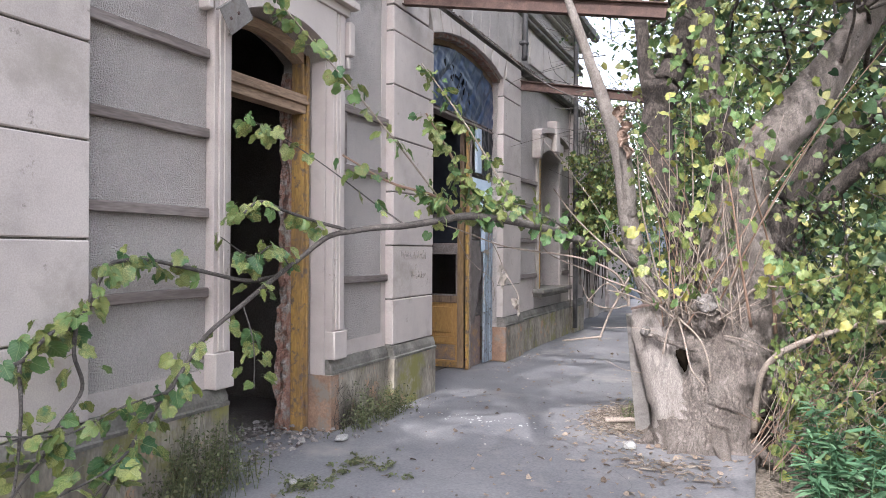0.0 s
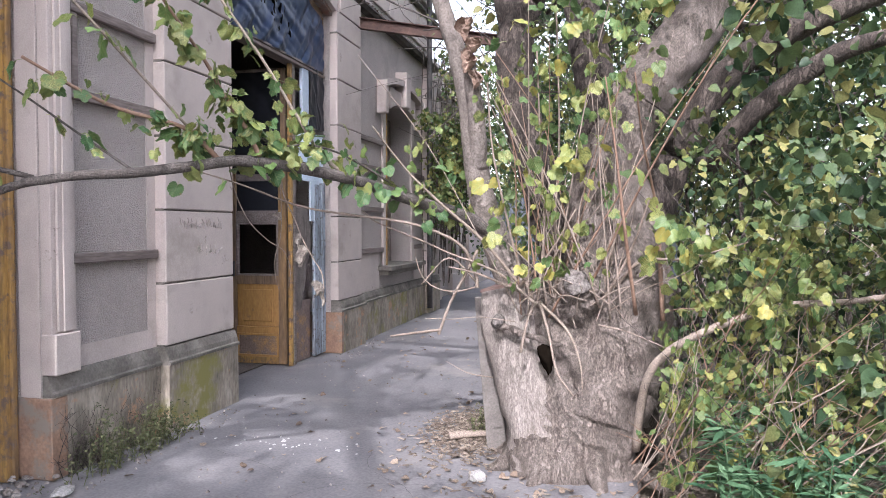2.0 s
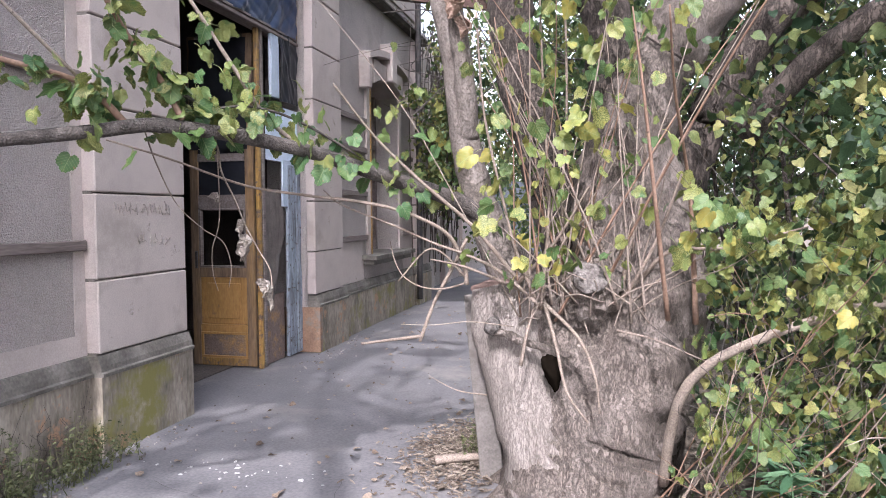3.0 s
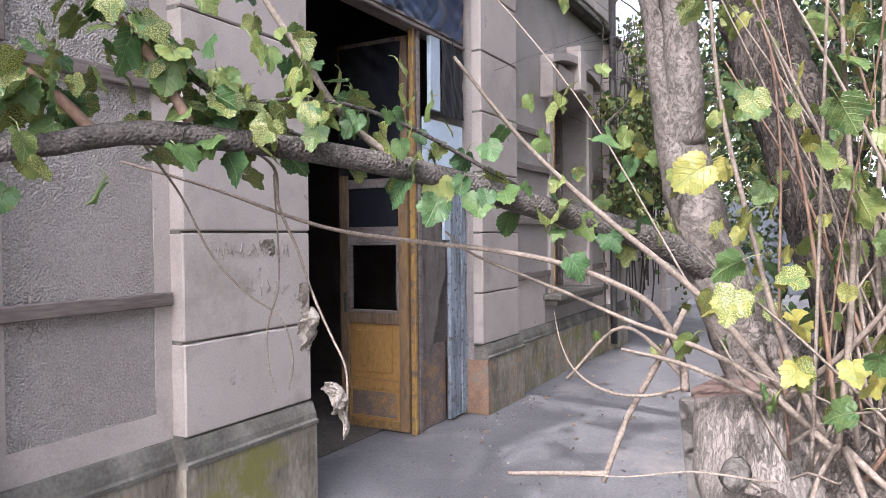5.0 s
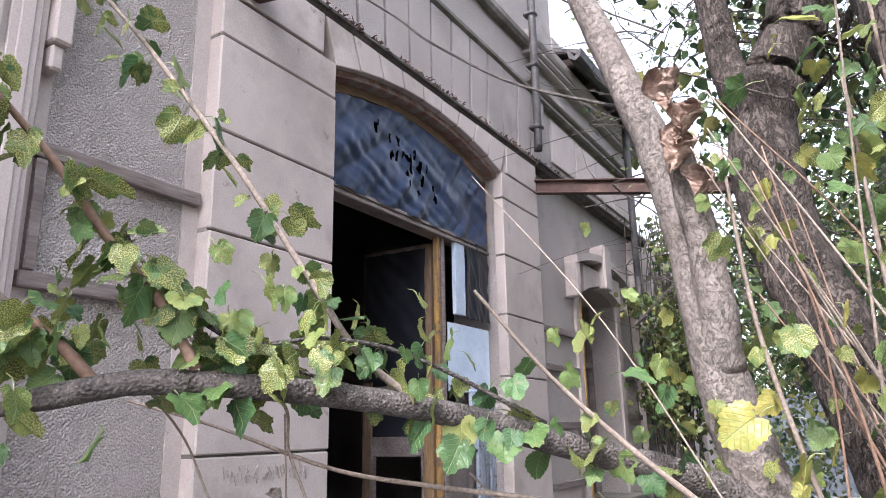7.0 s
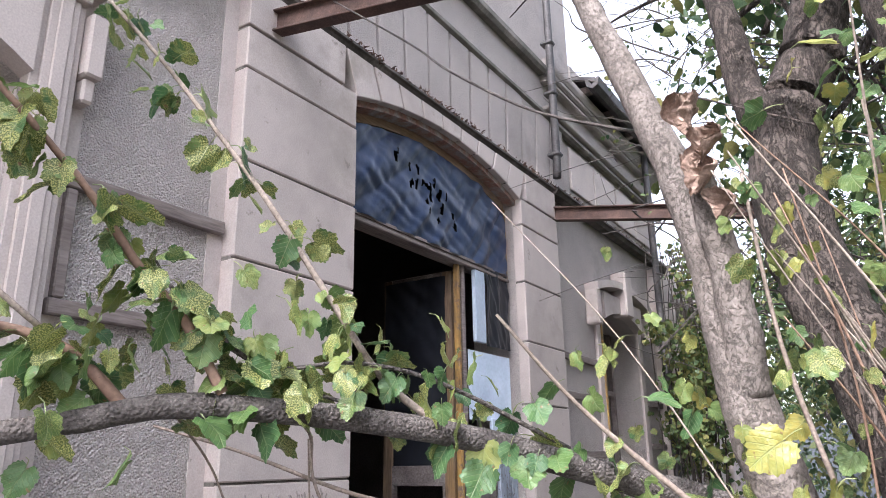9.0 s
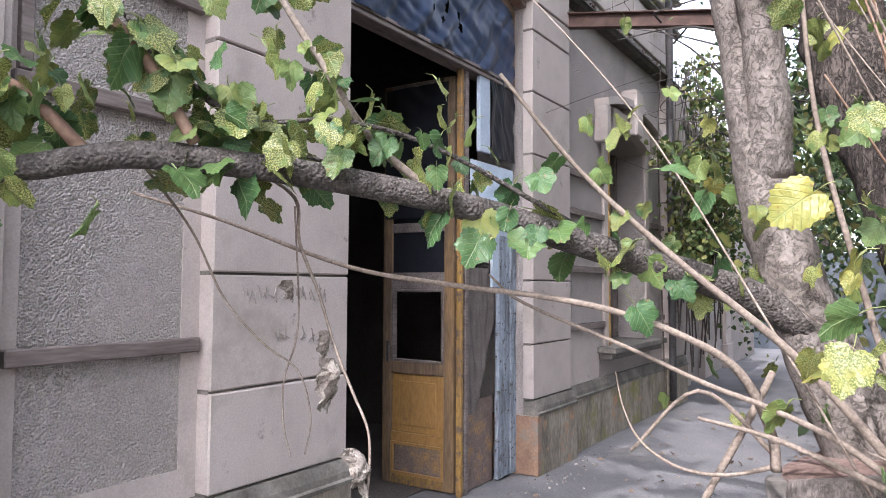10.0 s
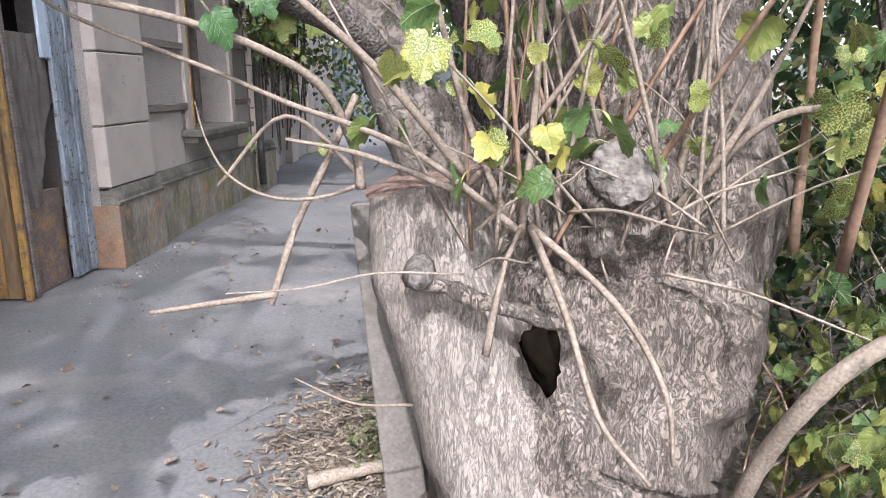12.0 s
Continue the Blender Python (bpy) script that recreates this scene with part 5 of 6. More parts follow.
stalk("sprout", [(0.25, 6.6, 1.22), (0.02, 6.55, 1.50), (-0.25, 6.45, 1.75), (-0.45, 6.33, 1.97), (-0.60, 6.17, 2.21)], 0.013, 0.005, TWIG)
stalk("sprout", [(-0.04, 6.70, 1.18), (-0.06, 6.69, 1.23), (-0.23, 6.64, 1.38), (-0.41, 6.60, 1.20)], 0.010, 0.005, TWIG)
stalk("sprout", [(-0.04, 6.69, 1.19), (-0.16, 6.64, 1.16), (-0.28, 6.61, 1.17), (-0.38, 6.60, 1.23), (-0.43, 6.60, 1.32), (-0.46, 6.62, 1.42)], 0.007, 0.002, TWIG)
stalk("dead_stick", [(-0.06, 6.78, 1.43), (-0.13, 6.72, 1.27), (-0.22, 6.65, 1.08), (-0.29, 6.60, 0.87)], 0.011, 0.010, TWIG)
stalk("dead_stick", [(-0.28, 6.60, 0.90), (-0.45, 6.60, 0.875), (-0.63, 6.61, 0.845)], 0.011, 0.007, TWIG)
stalk("sprout", [(0.1, 6.5, 0.62), (-0.05, 6.45, 0.65), (-0.2, 6.45, 0.72)], 0.005, 0.002, TWIG)
for pts in ([(0.38, 6.48, 1.08), (0.41, 6.50, 1.39), (0.42, 6.50, 1.70), (0.40, 6.45, 2.1), (0.38, 6.4, 2.7)], [(0.35, 6.54, 1.12), (0.25, 6.54, 1.37), (0.17, 6.56, 1.67), (0.08, 6.55, 2.1), (0.05, 6.5, 2.6)],
            [(0.48, 6.56, 1.05), (0.49, 6.60, 1.31), (0.48, 6.64, 1.68), (0.50, 6.66, 2.2), (0.48, 6.6, 3.0)], [(0.29, 6.38, 0.81), (0.33, 6.40, 1.01), (0.38, 6.46, 1.12)],
            [(0.40, 6.44, 1.12), (0.47, 6.30, 0.94), (0.53, 6.18, 0.74), (0.63, 6.11, 0.62)], [(0.40, 6.44, 1.12), (0.58, 6.29, 0.97), (0.66, 6.15, 0.82), (0.68, 6.12, 0.66)],
            [(0.30, 6.6, 1.15), (0.0, 6.55, 1.28), (-0.2, 6.5, 1.33)], [(0.25, 6.58, 1.2), (0.45, 6.5, 1.42), (0.62, 6.45, 1.7)]):
    stalk("sprout", pts, 0.011, 0.005, TWIG)
stalk("sprout", [(1.15, 6.66, 1.0), (1.13, 6.62, 1.35), (1.1, 6.55, 1.7), (1.0, 6.2, 2.1), (0.95, 5.9, 2.4)], 0.016, 0.004, BROWNTWIG, label="thick brown sprout")
stalk("sprout", [(0.97, 6.10, 1.1), (0.90, 5.87, 1.60), (0.854, 5.78, 1.98), (0.80, 5.70, 2.35)], 0.012, 0.003, BROWNTWIG)
stalk("sprout", [(0.78, 6.60, 1.10), (0.80, 6.56, 1.3), (0.87, 6.60, 1.6), (0.90, 6.6, 2.0)], 0.014, 0.006, TWIG)
stalk("sprout", [(0.78, 6.58, 1.12), (0.87, 6.50, 1.28), (0.97, 6.46, 1.5), (1.05, 6.4, 1.75)], 0.013, 0.005, TWIG)
stalk("sprout", [(0.85, 6.60, 1.20), (1.01, 6.50, 1.38), (1.26, 6.42, 1.40), (1.6, 6.4, 1.5)], 0.013, 0.005, TWIG)
stalk("side_branch", [(0.99, 6.56, 0.20), (1.01, 6.42, 0.50), (1.05, 6.30, 0.72), (1.14, 6.25, 0.86), (1.30, 6.2, 0.98), (1.55, 6.2, 1.09), (1.80, 6.29, 1.155), (2.2, 6.4, 1.18), (2.8, 6.5, 1.3)], 0.027, 0.016, TWIG, label="smooth pale leaning branch", sides=9)
for k in range(40):
    a = rng.uniform(0, 1)
    p = Vector((0.25 + 0.65 * a, 6.50 + 0.25 * rng.random(), 1.0 + 0.25 * rng.random()))
    h = rng.uniform(0.4, 2.2)
    lean = Vector((rng.gauss(0.02, 0.34), rng.gauss(-0.12, 0.2), 0))
    q = [p, p + lean * 0.25 * h + Vector((0, 0, h * 0.3)), p + lean * 0.6 * h + Vector((rng.gauss(0, 0.03), 0, h * 0.65)), p + lean * h + Vector((rng.gauss(0, 0.06), rng.gauss(0, 0.05), h))]
    stalk("sprout", q, rng.uniform(0.003, 0.009), 0.002, TWIG if rng.random() < 0.75 else BROWNTWIG, sides=5)
for k in range(16):
    p = Vector((rng.uniform(0.2, 1.0), 6.46 + 0.12 * rng.random(), rng.uniform(0.95, 1.2)))
    a = rng.uniform(0, 6.28)
    l = rng.uniform(0.2, 0.8)
    d = Vector((math.cos(a), math.sin(a) * 0.35 - 0.2, rng.uniform(-0.2, 1.0)))
    stalk("sprout", [p, p + d * l * 0.4 + Vector((0, 0, 0.02)), p + d * l * 0.75 + Vector((0.02, 0, 0.0)), p + d * l], rng.uniform(0.003, 0.006), 0.002, TWIG, sides=5)

stalk("twig", [(-0.30, 6.79, 2.95), (-0.47, 7.0, 3.1), (-0.81, 6.94, 3.26), (-1.13, 6.81, 3.49), (-1.31, 6.77, 3.67), (-1.7, 6.65, 4.0)], 0.008, 0.004, BRANCHBARK)
V1 = [(-1.05, 5.75, 1.95), (-1.12, 5.97, 1.90), (-1.10, 5.97, 1.78), (-1.04, 5.98, 1.65), (-0.98, 5.98, 1.51), (-0.91, 5.97, 1.40), (-0.85, 5.96, 1.31), (-0.83, 5.94, 1.21), (-0.84, 5.94, 1.15)]
stalk("vine", V1, 0.005, 0.003, TWIG)
stalk("vine", [(-1.25, 5.6, 1.95), (-1.34, 5.81, 1.81), (-1.29, 5.88, 1.63), (-1.19, 5.93, 1.51), (-1.10, 5.97, 1.44), (-1.07, 5.99, 1.32), (-1.08, 5.98, 1.22)], 0.004, 0.002, TWIG)
stalk("vine", [(-1.12, 5.97, 1.88), (-1.14, 6.01, 1.56), (-1.17, 5.99, 1.41), (-1.17, 5.99, 1.29), (-1.15, 6.0, 1.20)], 0.003, 0.002, TWIG)


def crumpled(p, length, width, mat=PALEDRY):
    """A dead leaf, folded, curled and hanging from its stalk."""
    bm = bmesh.new()
    g = {}
    for i in range(29):
        for j in range(25):
            f, u = i / 28, j / 12 - 1
            q = Vector((u * 2.0 + p[0] * 9, f * 4.5, p[2] * 7))
            half = width * (0.25 + 1.0 * math.sin(math.pi * min(1, f * 0.9 + 0.08))) * (1 + 0.3 * noise.noise(q))
            roll = 1.5 * u + 0.8 * noise.noise(q * 0.8) + 1.2 * f
            x, y = half * math.sin(roll), half * (math.cos(roll) - 0.4)
            fold = width * (0.5 * abs(noise.noise(q * 1.7)) + 0.3 * abs(noise.noise(q * 4.1)))
            z = -f * length * (1 + 0.1 * noise.noise(q * 1.3)) + 0.3 * width * noise.noise(Vector((u * 6, p[2], f))) * f
            g[i, j] = bm.verts.new((p[0] + x + 0.35 * width * math.sin(f * 5 + p[2] * 9), p[1] + y - fold, p[2] + z))
    for i in range(28):
        for j in range(24):
            bm.faces.new((g[i, j], g[i + 1, j], g[i + 1, j + 1], g[i, j + 1]))
    return part("dead_leaf", bm, mat, tree, "pale curled dead leaf" if mat == PALEDRY else "brown crumpled dead leaf", True)


crumpled((-1.005, 5.965, 1.55), 0.08, 0.022)
crumpled((-0.985, 5.96, 1.48), 0.13, 0.034)
crumpled((-0.87, 5.935, 1.27), 0.09, 0.034)
crumpled((-0.835, 5.93, 1.20), 0.085, 0.014)
crumpled((-1.13, 5.96, 1.68), 0.05, 0.024)
for p, l_, w_ in (((-0.12, 6.62, 2.97), 0.15, 0.055), ((-0.07, 6.60, 2.83), 0.13, 0.05), ((-0.10, 6.60, 2.74), 0.14, 0.045), ((-0.05, 6.61, 2.62), 0.12, 0.04)):
    crumpled(p, l_, w_, PEELED)

def cloud(n_clusters, per, centre, spread, size, rnd, hole=None, keep=lambda p: True):
    spots = []
    for _ in range(n_clusters):
        c = Vector([rnd.uniform(a, b) for a, b in centre])
        if not keep(c):
            continue
        s = spread * rnd.uniform(0.6, 1.4)
        for _ in range(int(per * rnd.uniform(0.5, 1.5))):
            p = c + Vector((rnd.gauss(0, s), rnd.gauss(0, s), rnd.gauss(0, s * 0.8)))
            if keep(p):
                spots.append((tuple(p), hang(rnd, 0.6), rnd.uniform(*size), rnd.uniform(-1.2, 1.2)))
    return spots


R = random.Random(55)
sp = []
for (pts, r0, r1), k in zip(FORKS, (30, 54, 10, 14, 6, 18, 26, 14, 8, 8, 28, 30, 34, 34, 30, 34)):
    line = spline(pts, 8)
    for _ in range(k):
        q = line[int(R.uniform(0.2, 0.999) * len(line))] + Vector((R.gauss(0, 0.035), R.gauss(0, 0.035), R.gauss(0.0, 0.04)))
        sp.append((tuple(q), hang(R, 0.2), R.uniform(0.04, 0.085) * (1.4 if q.y < 4.9 else 1), R.uniform(-1, 1)))
line = spline(MAIN, 8)
for _ in range(60):
    q = line[int(R.uniform(0.30, 0.78) * len(line))] + Vector((R.gauss(0, 0.09), R.gauss(0, 0.12), R.gauss(0.14, 0.11)))
    sp.append((tuple(q), hang(R, 0.7), R.uniform(0.05, 0.095), R.uniform(-1, 1)))
tagged(blades("branch_leaves", sp, LEAFNEAR, tree, 3), "green and yellowing lobed leaves", kind="stuff")


def stuff(name, spots, mat, kind, label, category):
    return tagged(leaves(name, spots, mat, kind), label, category, kind="stuff")


# leaves on the upright sprouts round the stump
R = random.Random(5)
sp = []
for _ in range(430):
    z = R.uniform(1.25, 3.8)
    p = (R.gauss(0.42 + 0.10 * (z - 1.2), 0.30), R.gauss(6.42, 0.16), z)
    if p[0] > 0.02 + 0.10 * max(0, z - 2.0):
        sp.append((p, hang(R, 0.3), R.uniform(0.035, 0.105), R.uniform(-1, 1)))
for _ in range(70):
    z = R.uniform(1.3, 2.9)
    p = (R.gauss(-0.05, 0.2), R.gauss(7.0, 0.12), z)
    sp.append((p, hang(R, 0.5), R.uniform(0.035, 0.075), R.uniform(-1, 1)))
tagged(blades("sprout_leaves", sp, LEAFSPROUT, tree, 4), "yellow-green lobed leaves on the sprouts", kind="stuff")
sp = cloud(26, 15, ((0.5, 2.6), (5.7, 7.6), (1.7, 4.4)), 0.16, (0.04, 0.085), R, keep=lambda p: p.x > 0.15 and p.y > 5.4)
tagged(leaves("inner_leaves", sp, LEAFMIX, "heart", tree), "green heart-shaped leaves", kind="stuff")
sp = cloud(230, 50, ((-0.6, 5.0), (5.5, 11.5), (3.6, 8.5)), 0.28, (0.07, 0.12), R, keep=lambda p: p.x > -0.75 + 0.03 * p.z and (p.z > 3.3) and not (p.x < 0.7 and p.y < 7.0 and p.z > 3.0))
tagged(leaves("crown_leaves", sp, LEAFMIX, "plain", tree), "high crown of green leaves with gaps of sky", kind="stuff")
sp = cloud(34, 36, ((0.9, 4.2), (5.6, 7.4), (3.7, 6.8)), 0.24, (0.07, 0.12), R, keep=lambda p: p.x > 0.75 and p.y > 5.5 and p.z > 3.4)
tagged(leaves("crown_leaves", sp, LEAFMIX, "plain", tree), "crown of green leaves over the trunk", kind="stuff")
for k in range(60):
    p = Vector((R.uniform(-0.2, 2.6), R.uniform(7.0, 9.5), R.uniform(3.2, 4.5)))
    d = Vector((R.gauss(0.2, 0.6), R.gauss(0, 0.5), R.uniform(0.2, 1.0)))
    stalk("crown_twig", [p, p + d * 0.6 + Vector((0.05, 0, 0.1)), p + d * 1.4, p + d * 2.0 + Vector((0, 0.1, -0.1))], R.uniform(0.012, 0.03), 0.004, DARKBARK, sides=5)

# ------------------------------------------------------------------ thicket and bushes
R = random.Random(9)
sp = cloud(600, 40, ((1.0, 6.5), (5.2, 15.0), (0.0, 4.8)), 0.20, (0.05, 0.10), R, keep=lambda p: p.x > 1.45 + 0.25 * max(0, 1.2 - p.z) + 0.15 * math.sin(p.y * 3) and p.y > 5.0 + 0.4 * math.sin(p.z * 3) and 0.02 < p.z < 2.5 + 0.22 * (p.y - 5) + 0.4 * math.sin(p.x * 2.3))
stuff("thicket_leaves", sp, LEAFDARK, "plain", "dense dark green thicket of shrubs beside the platform", "shrubs")
sp = cloud(70, 24, ((1.2, 2.7), (5.3, 6.6), (0.1, 2.2)), 0.14, (0.022, 0.05), R, keep=lambda p: p.x > 1.1 and p.z > 0.03 and p.y > 4.9)
stuff("shrub_leaves", sp, LEAFYEL, "lobed", "yellowing shrub leaves among tangled twigs", "shrubs")
sp = cloud(120, 42, ((-0.4, 4.5), (8.6, 15.5), (0.2, 4.6)), 0.28, (0.06, 0.1), R, keep=lambda p: p.x > -0.35 + 0.12 * math.sin(p.y * 2.2) - (0.5 if p.z > 2.2 else 0) and p.z > 0.02)
stuff("bush_leaves", sp, LEAFMIX, "plain", "green bushes behind the old tree", "bushes")
sp = cloud(70, 60, ((-2.35, -1.75), (13.6, 16.0), (1.7, 4.7)), 0.16, (0.05, 0.085), R, keep=lambda p: p.x > -2.5 and p.x < -1.4)
stuff("creeper_leaves", sp, LEAFYEL, "heart", "yellow-green creeper hanging on the facade corner", "creeper")
bm = bmesh.new()
for k in range(30):
    y, x = R.uniform(13.9, 15.8), R.uniform(-2.45, -1.9)
    tube(bm, [(x, y, R.uniform(0.5, 1.8)), (x + R.gauss(0, 0.1), y + R.gauss(0, 0.1), 2.6), (x + R.gauss(0, 0.1), y + R.gauss(0, 0.15), 3.6), (x, y, 4.7)], 0.012, 0.006, 5, 4)
tagged(obj("creeper_stems", bm, DARKBARK), "brown hanging creeper stems on the facade corner", "creeper", kind="stuff")
shrub = thing("bare_shrub", "shrub of long pale arching twigs with a few small yellowing leaves", "shrub")
twig_leaves = []
for k in range(84):
    p = Vector((R.uniform(0.95, 2.3), R.uniform(5.75, 6.7), R.uniform(-0.08, 0.35)))
    l = R.uniform(0.6, 1.9)
    a = R.gauss(-0.5, 1.0)
    d = Vector((math.cos(a) * 0.7, math.sin(a) * 0.45 - 0.1, R.uniform(0.5, 1.25))).normalized()
    sag = R.uniform(0.0, 0.5) * l
    q = [p]
    for i in range(1, 6):
        f = i / 5
        q.append(p + d * l * f + Vector((R.gauss(0, 0.02 * l), R.gauss(0, 0.02 * l), -sag * f * f * 0.5)))
    r = R.uniform(0.0025, 0.0065)
    bm = bmesh.new()
    tube(bm, q, r, 0.0012, 5, 4, 0.2, 30)
    for i in (2, 3, 4):
        if R.random() < 0.6:
            e = (d + Vector((R.gauss(0, 0.7), R.gauss(0, 0.6), R.gauss(0, 0.5)))).normalized() * R.uniform(0.12, 0.4)
            tube(bm, [q[i], q[i] + e * 0.5 + Vector((0, 0, 0.015)), q[i] + e], r * 0.6, 0.001, 4, 3, 0.2, 30)
            twig_leaves += [(tuple(q[i] + e * R.uniform(0.4, 1)), hang(R, 0.1), R.uniform(0.025, 0.055), R.uniform(-0.8, 0.8)) for _ in range(R.randrange(1, 5))]
    part("twig", bm, TWIG if k % 3 else BROWNTWIG, shrub)
tagged(blades("shrub_leaves", twig_leaves, LEAFSPROUT, shrub, 6), "small yellow-green lobed leaves", kind="stuff")
bm = bmesh.new()
for k in range(130):
    p = Vector((R.uniform(1.3, 3.0), R.uniform(5.9, 7.2), R.uniform(-0.1, 0.9)))
    a = R.uniform(0, 6.28)
    l = R.uniform(0.5, 1.5)
    d = Vector((math.cos(a) * 0.7 + 0.15, math.sin(a) * 0.5 - 0.1, R.uniform(0.2, 1.1)))
    tube(bm, [p, p + d * l * 0.3 + Vector((R.gauss(0, 0.08), R.gauss(0, 0.05), 0.10)), p + d * l * 0.7 + Vector((R.gauss(0, 0.10), R.gauss(0, 0.08), R.gauss(0.12, 0.06))), p + d * l + Vector((0, 0, -0.10))], R.uniform(0.0015, 0.003), 0.001, 4, 4)
tagged(obj("tangled_twigs", bm, BRANCHBARK), "tangle of thin brown bare twigs", "twigs", kind="stuff")
sp = cloud(150, 22, ((1.5, 4.5), (5.4, 8.0), (0.3, 2.9)), 0.20, (0.06, 0.11), R, keep=lambda p: p.x > 1.55 + 0.2 * math.sin(p.z * 4 + p.y) and p.z > 0.1 and p.y > 5.3)
stuff("broad_leaves", sp, LEAFDARK, "heart", "broad dark green leaves on the face of the thicket", "shrubs")
sp = cloud(90, 7, ((1.08, 2.0), (5.9, 6.8), (0.05, 1.6)), 0.10, (0.05, 0.09), R, keep=lambda p: p.x > 1.08 and p.z > 0.05)
tagged(blades("edge_leaves", sp, LEAFSPROUT, None, 8), "yellow-green lobed leaves beside the trunk", "shrubs", kind="stuff")
sp = cloud(120, 34, ((-1.75, -0.3), (15.2, 19.0), (0.8, 5.4)), 0.26, (0.05, 0.10), R, keep=lambda p: p.x > -1.95)
stuff("bush_leaves", sp, LEAFMIX, "plain", "green bushes at the far end of the platform", "bushes")
# bare twigs and thin foliage against the sky
bm = bmesh.new()
for k in range(900):
    p = Vector((R.uniform(-1.7, 4.5), R.uniform(9.8, 14), R.uniform(2.6, 8.0)))
    a, l = R.uniform(0, 6.28), R.uniform(0.6, 2.0)
    d = Vector((math.cos(a), math.sin(a) * 0.5, R.uniform(-0.3, 1.0)))
    tube(bm, [p, p + d * l * 0.35 + Vector((R.gauss(0, 0.1), 0, 0.06)), p + d * l * 0.7 + Vector((R.gauss(0, 0.12), 0, 0.02)), p + d * l], R.uniform(0.004, 0.013), 0.002, 4, 3)
tagged(obj("far_twigs", bm, BRANCHBARK), "thin bare twigs of the trees behind", "twigs", kind="stuff")
sp = cloud(420, 30, ((-0.6, 6.0), (9.5, 14.5), (2.2, 7.5)), 0.30, (0.045, 0.09), R, keep=lambda p: p.x > -0.75 and (p.x < 2.4 or p.z < 3.2))
sp += cloud(150, 16, ((-1.6, 1.6), (9.8, 14.0), (3.4, 8.0)), 0.32, (0.03, 0.065), R, keep=lambda p: p.x > -1.75)
stuff("far_foliage", sp, LEAFMIX, "plain", "thin green foliage of the trees behind", "trees")
bm = bmesh.new()
for k in range(80):
    p = Vector((R.uniform(1.6, 6), R.uniform(6.5, 15), -0.1))
    h = R.uniform(1.5, 4.5)
    tube(bm, [p, p + Vector((R.gauss(0, 0.35), R.gauss(0, 0.3), h * 0.5)), p + Vector((R.gauss(0, 0.9), R.gauss(0, 0.7), h))], R.uniform(0.01, 0.03), 0.004, 5, 4)
tagged(obj("thicket_stems", bm, DARKBARK), "dark upright stems inside the thicket", "shrubs", kind="stuff")

sp = cloud(90, 26, ((1.1, 2.6), (6.6, 8.8), (0.0, 2.2)), 0.16, (0.03, 0.065), R, keep=lambda p: p.x > 1.22 and p.z > 0.02)
stuff("undergrowth_leaves", sp, LEAFMIX, "heart", "green undergrowth beside and behind the trunk", "shrubs")

# bright herbs at the platform edge
R = random.Random(31)
herb_spots = []
bm = bmesh.new()
for k in range(46):
    x, y = R.uniform(1.35, 2.7), R.uniform(4.6, 6.3)
    h = R.uniform(0.25, 0.62)
    tip = Vector((x + R.gauss(0, 0.06), y + R.gauss(0, 0.06), h))
    tube(bm, [(x, y, -0.1), ((x + tip.x) / 2, (y + tip.y) / 2, h * 0.5), tip], 0.006, 0.003, 5, 3)
    for q in range(34):
        f = R.uniform(0.25, 1) ** 0.7
        p = Vector((x, y, -0.05)).lerp(tip, f)
        a = R.uniform(0, 6.28)
        herb_spots.append((tuple(p), Vector((math.cos(a), math.sin(a), R.uniform(-0.2, 0.7))), R.uniform(0.09, 0.17), R.uniform(-0.4, 0.4)))
tagged(obj("herb_stems", bm, HERB), "green stems of weedy herbs", "herbs", kind="stuff")
stuff("herb_leaves", herb_spots, HERB, "lance", "bright green narrow-leaved herbs at the platform edge", "herbs")

# weeds at the foot of the wall
R = random.Random(17)


def weed_patch(x, y, rx, ry, h, n, size=(0.012, 0.03)):
    sp = []
    bm = bmesh.new()
    for k in range(n):
        px_, py_ = x + R.gauss(0, rx), y + R.gauss(0, ry)
        hh = h * R.uniform(0.4, 1.1) * math.exp(-((py_ - y) / (2 * ry)) ** 2)
        px_ = max(px_, -2.5)
        tip = Vector((px_ + R.gauss(0.02, 0.05), py_ + R.gauss(0, 0.06), hh))
        tube(bm, [(px_, py_, 0), ((px_ + tip.x) / 2, (py_ + tip.y) / 2 + R.gauss(0, 0.02), hh * 0.5), tip], 0.003, 0.001, 3, 3, cap=False)
        for q in range(int(16 * hh / h) + 3):
            p = Vector((px_, py_, 0)).lerp(tip, R.uniform(0.1, 1)) + Vector((R.gauss(0, 0.02), R.gauss(0, 0.02), 0))
            sp.append((tuple(p), hang(R, 0.0), R.uniform(*size), R.uniform(-1, 1)))
    w = tagged(leaves("weeds", sp, WEED, "plain"), "dusty green weeds growing at the foot of the wall", "weeds", kind="stuff")
    part("stems", bm, WEED, w)


weed_patch(-2.36, 3.85, 0.10, 0.30, 0.55, 130)
weed_patch(-2.38, 5.9, 0.06, 0.16, 0.40, 30)
weed_patch(-2.40, 6.45, 0.07, 0.22, 0.34, 80)
weed_patch(-1.75, 4.9, 0.16, 0.2, 0.05, 26, (0.015, 0.035))
weed_patch(-0.05, 7.3, 0.08, 0.10, 0.30, 40)
weed_patch(-1.9, 4.35, 0.06, 0.10, 0.06, 25, (0.015, 0.03))

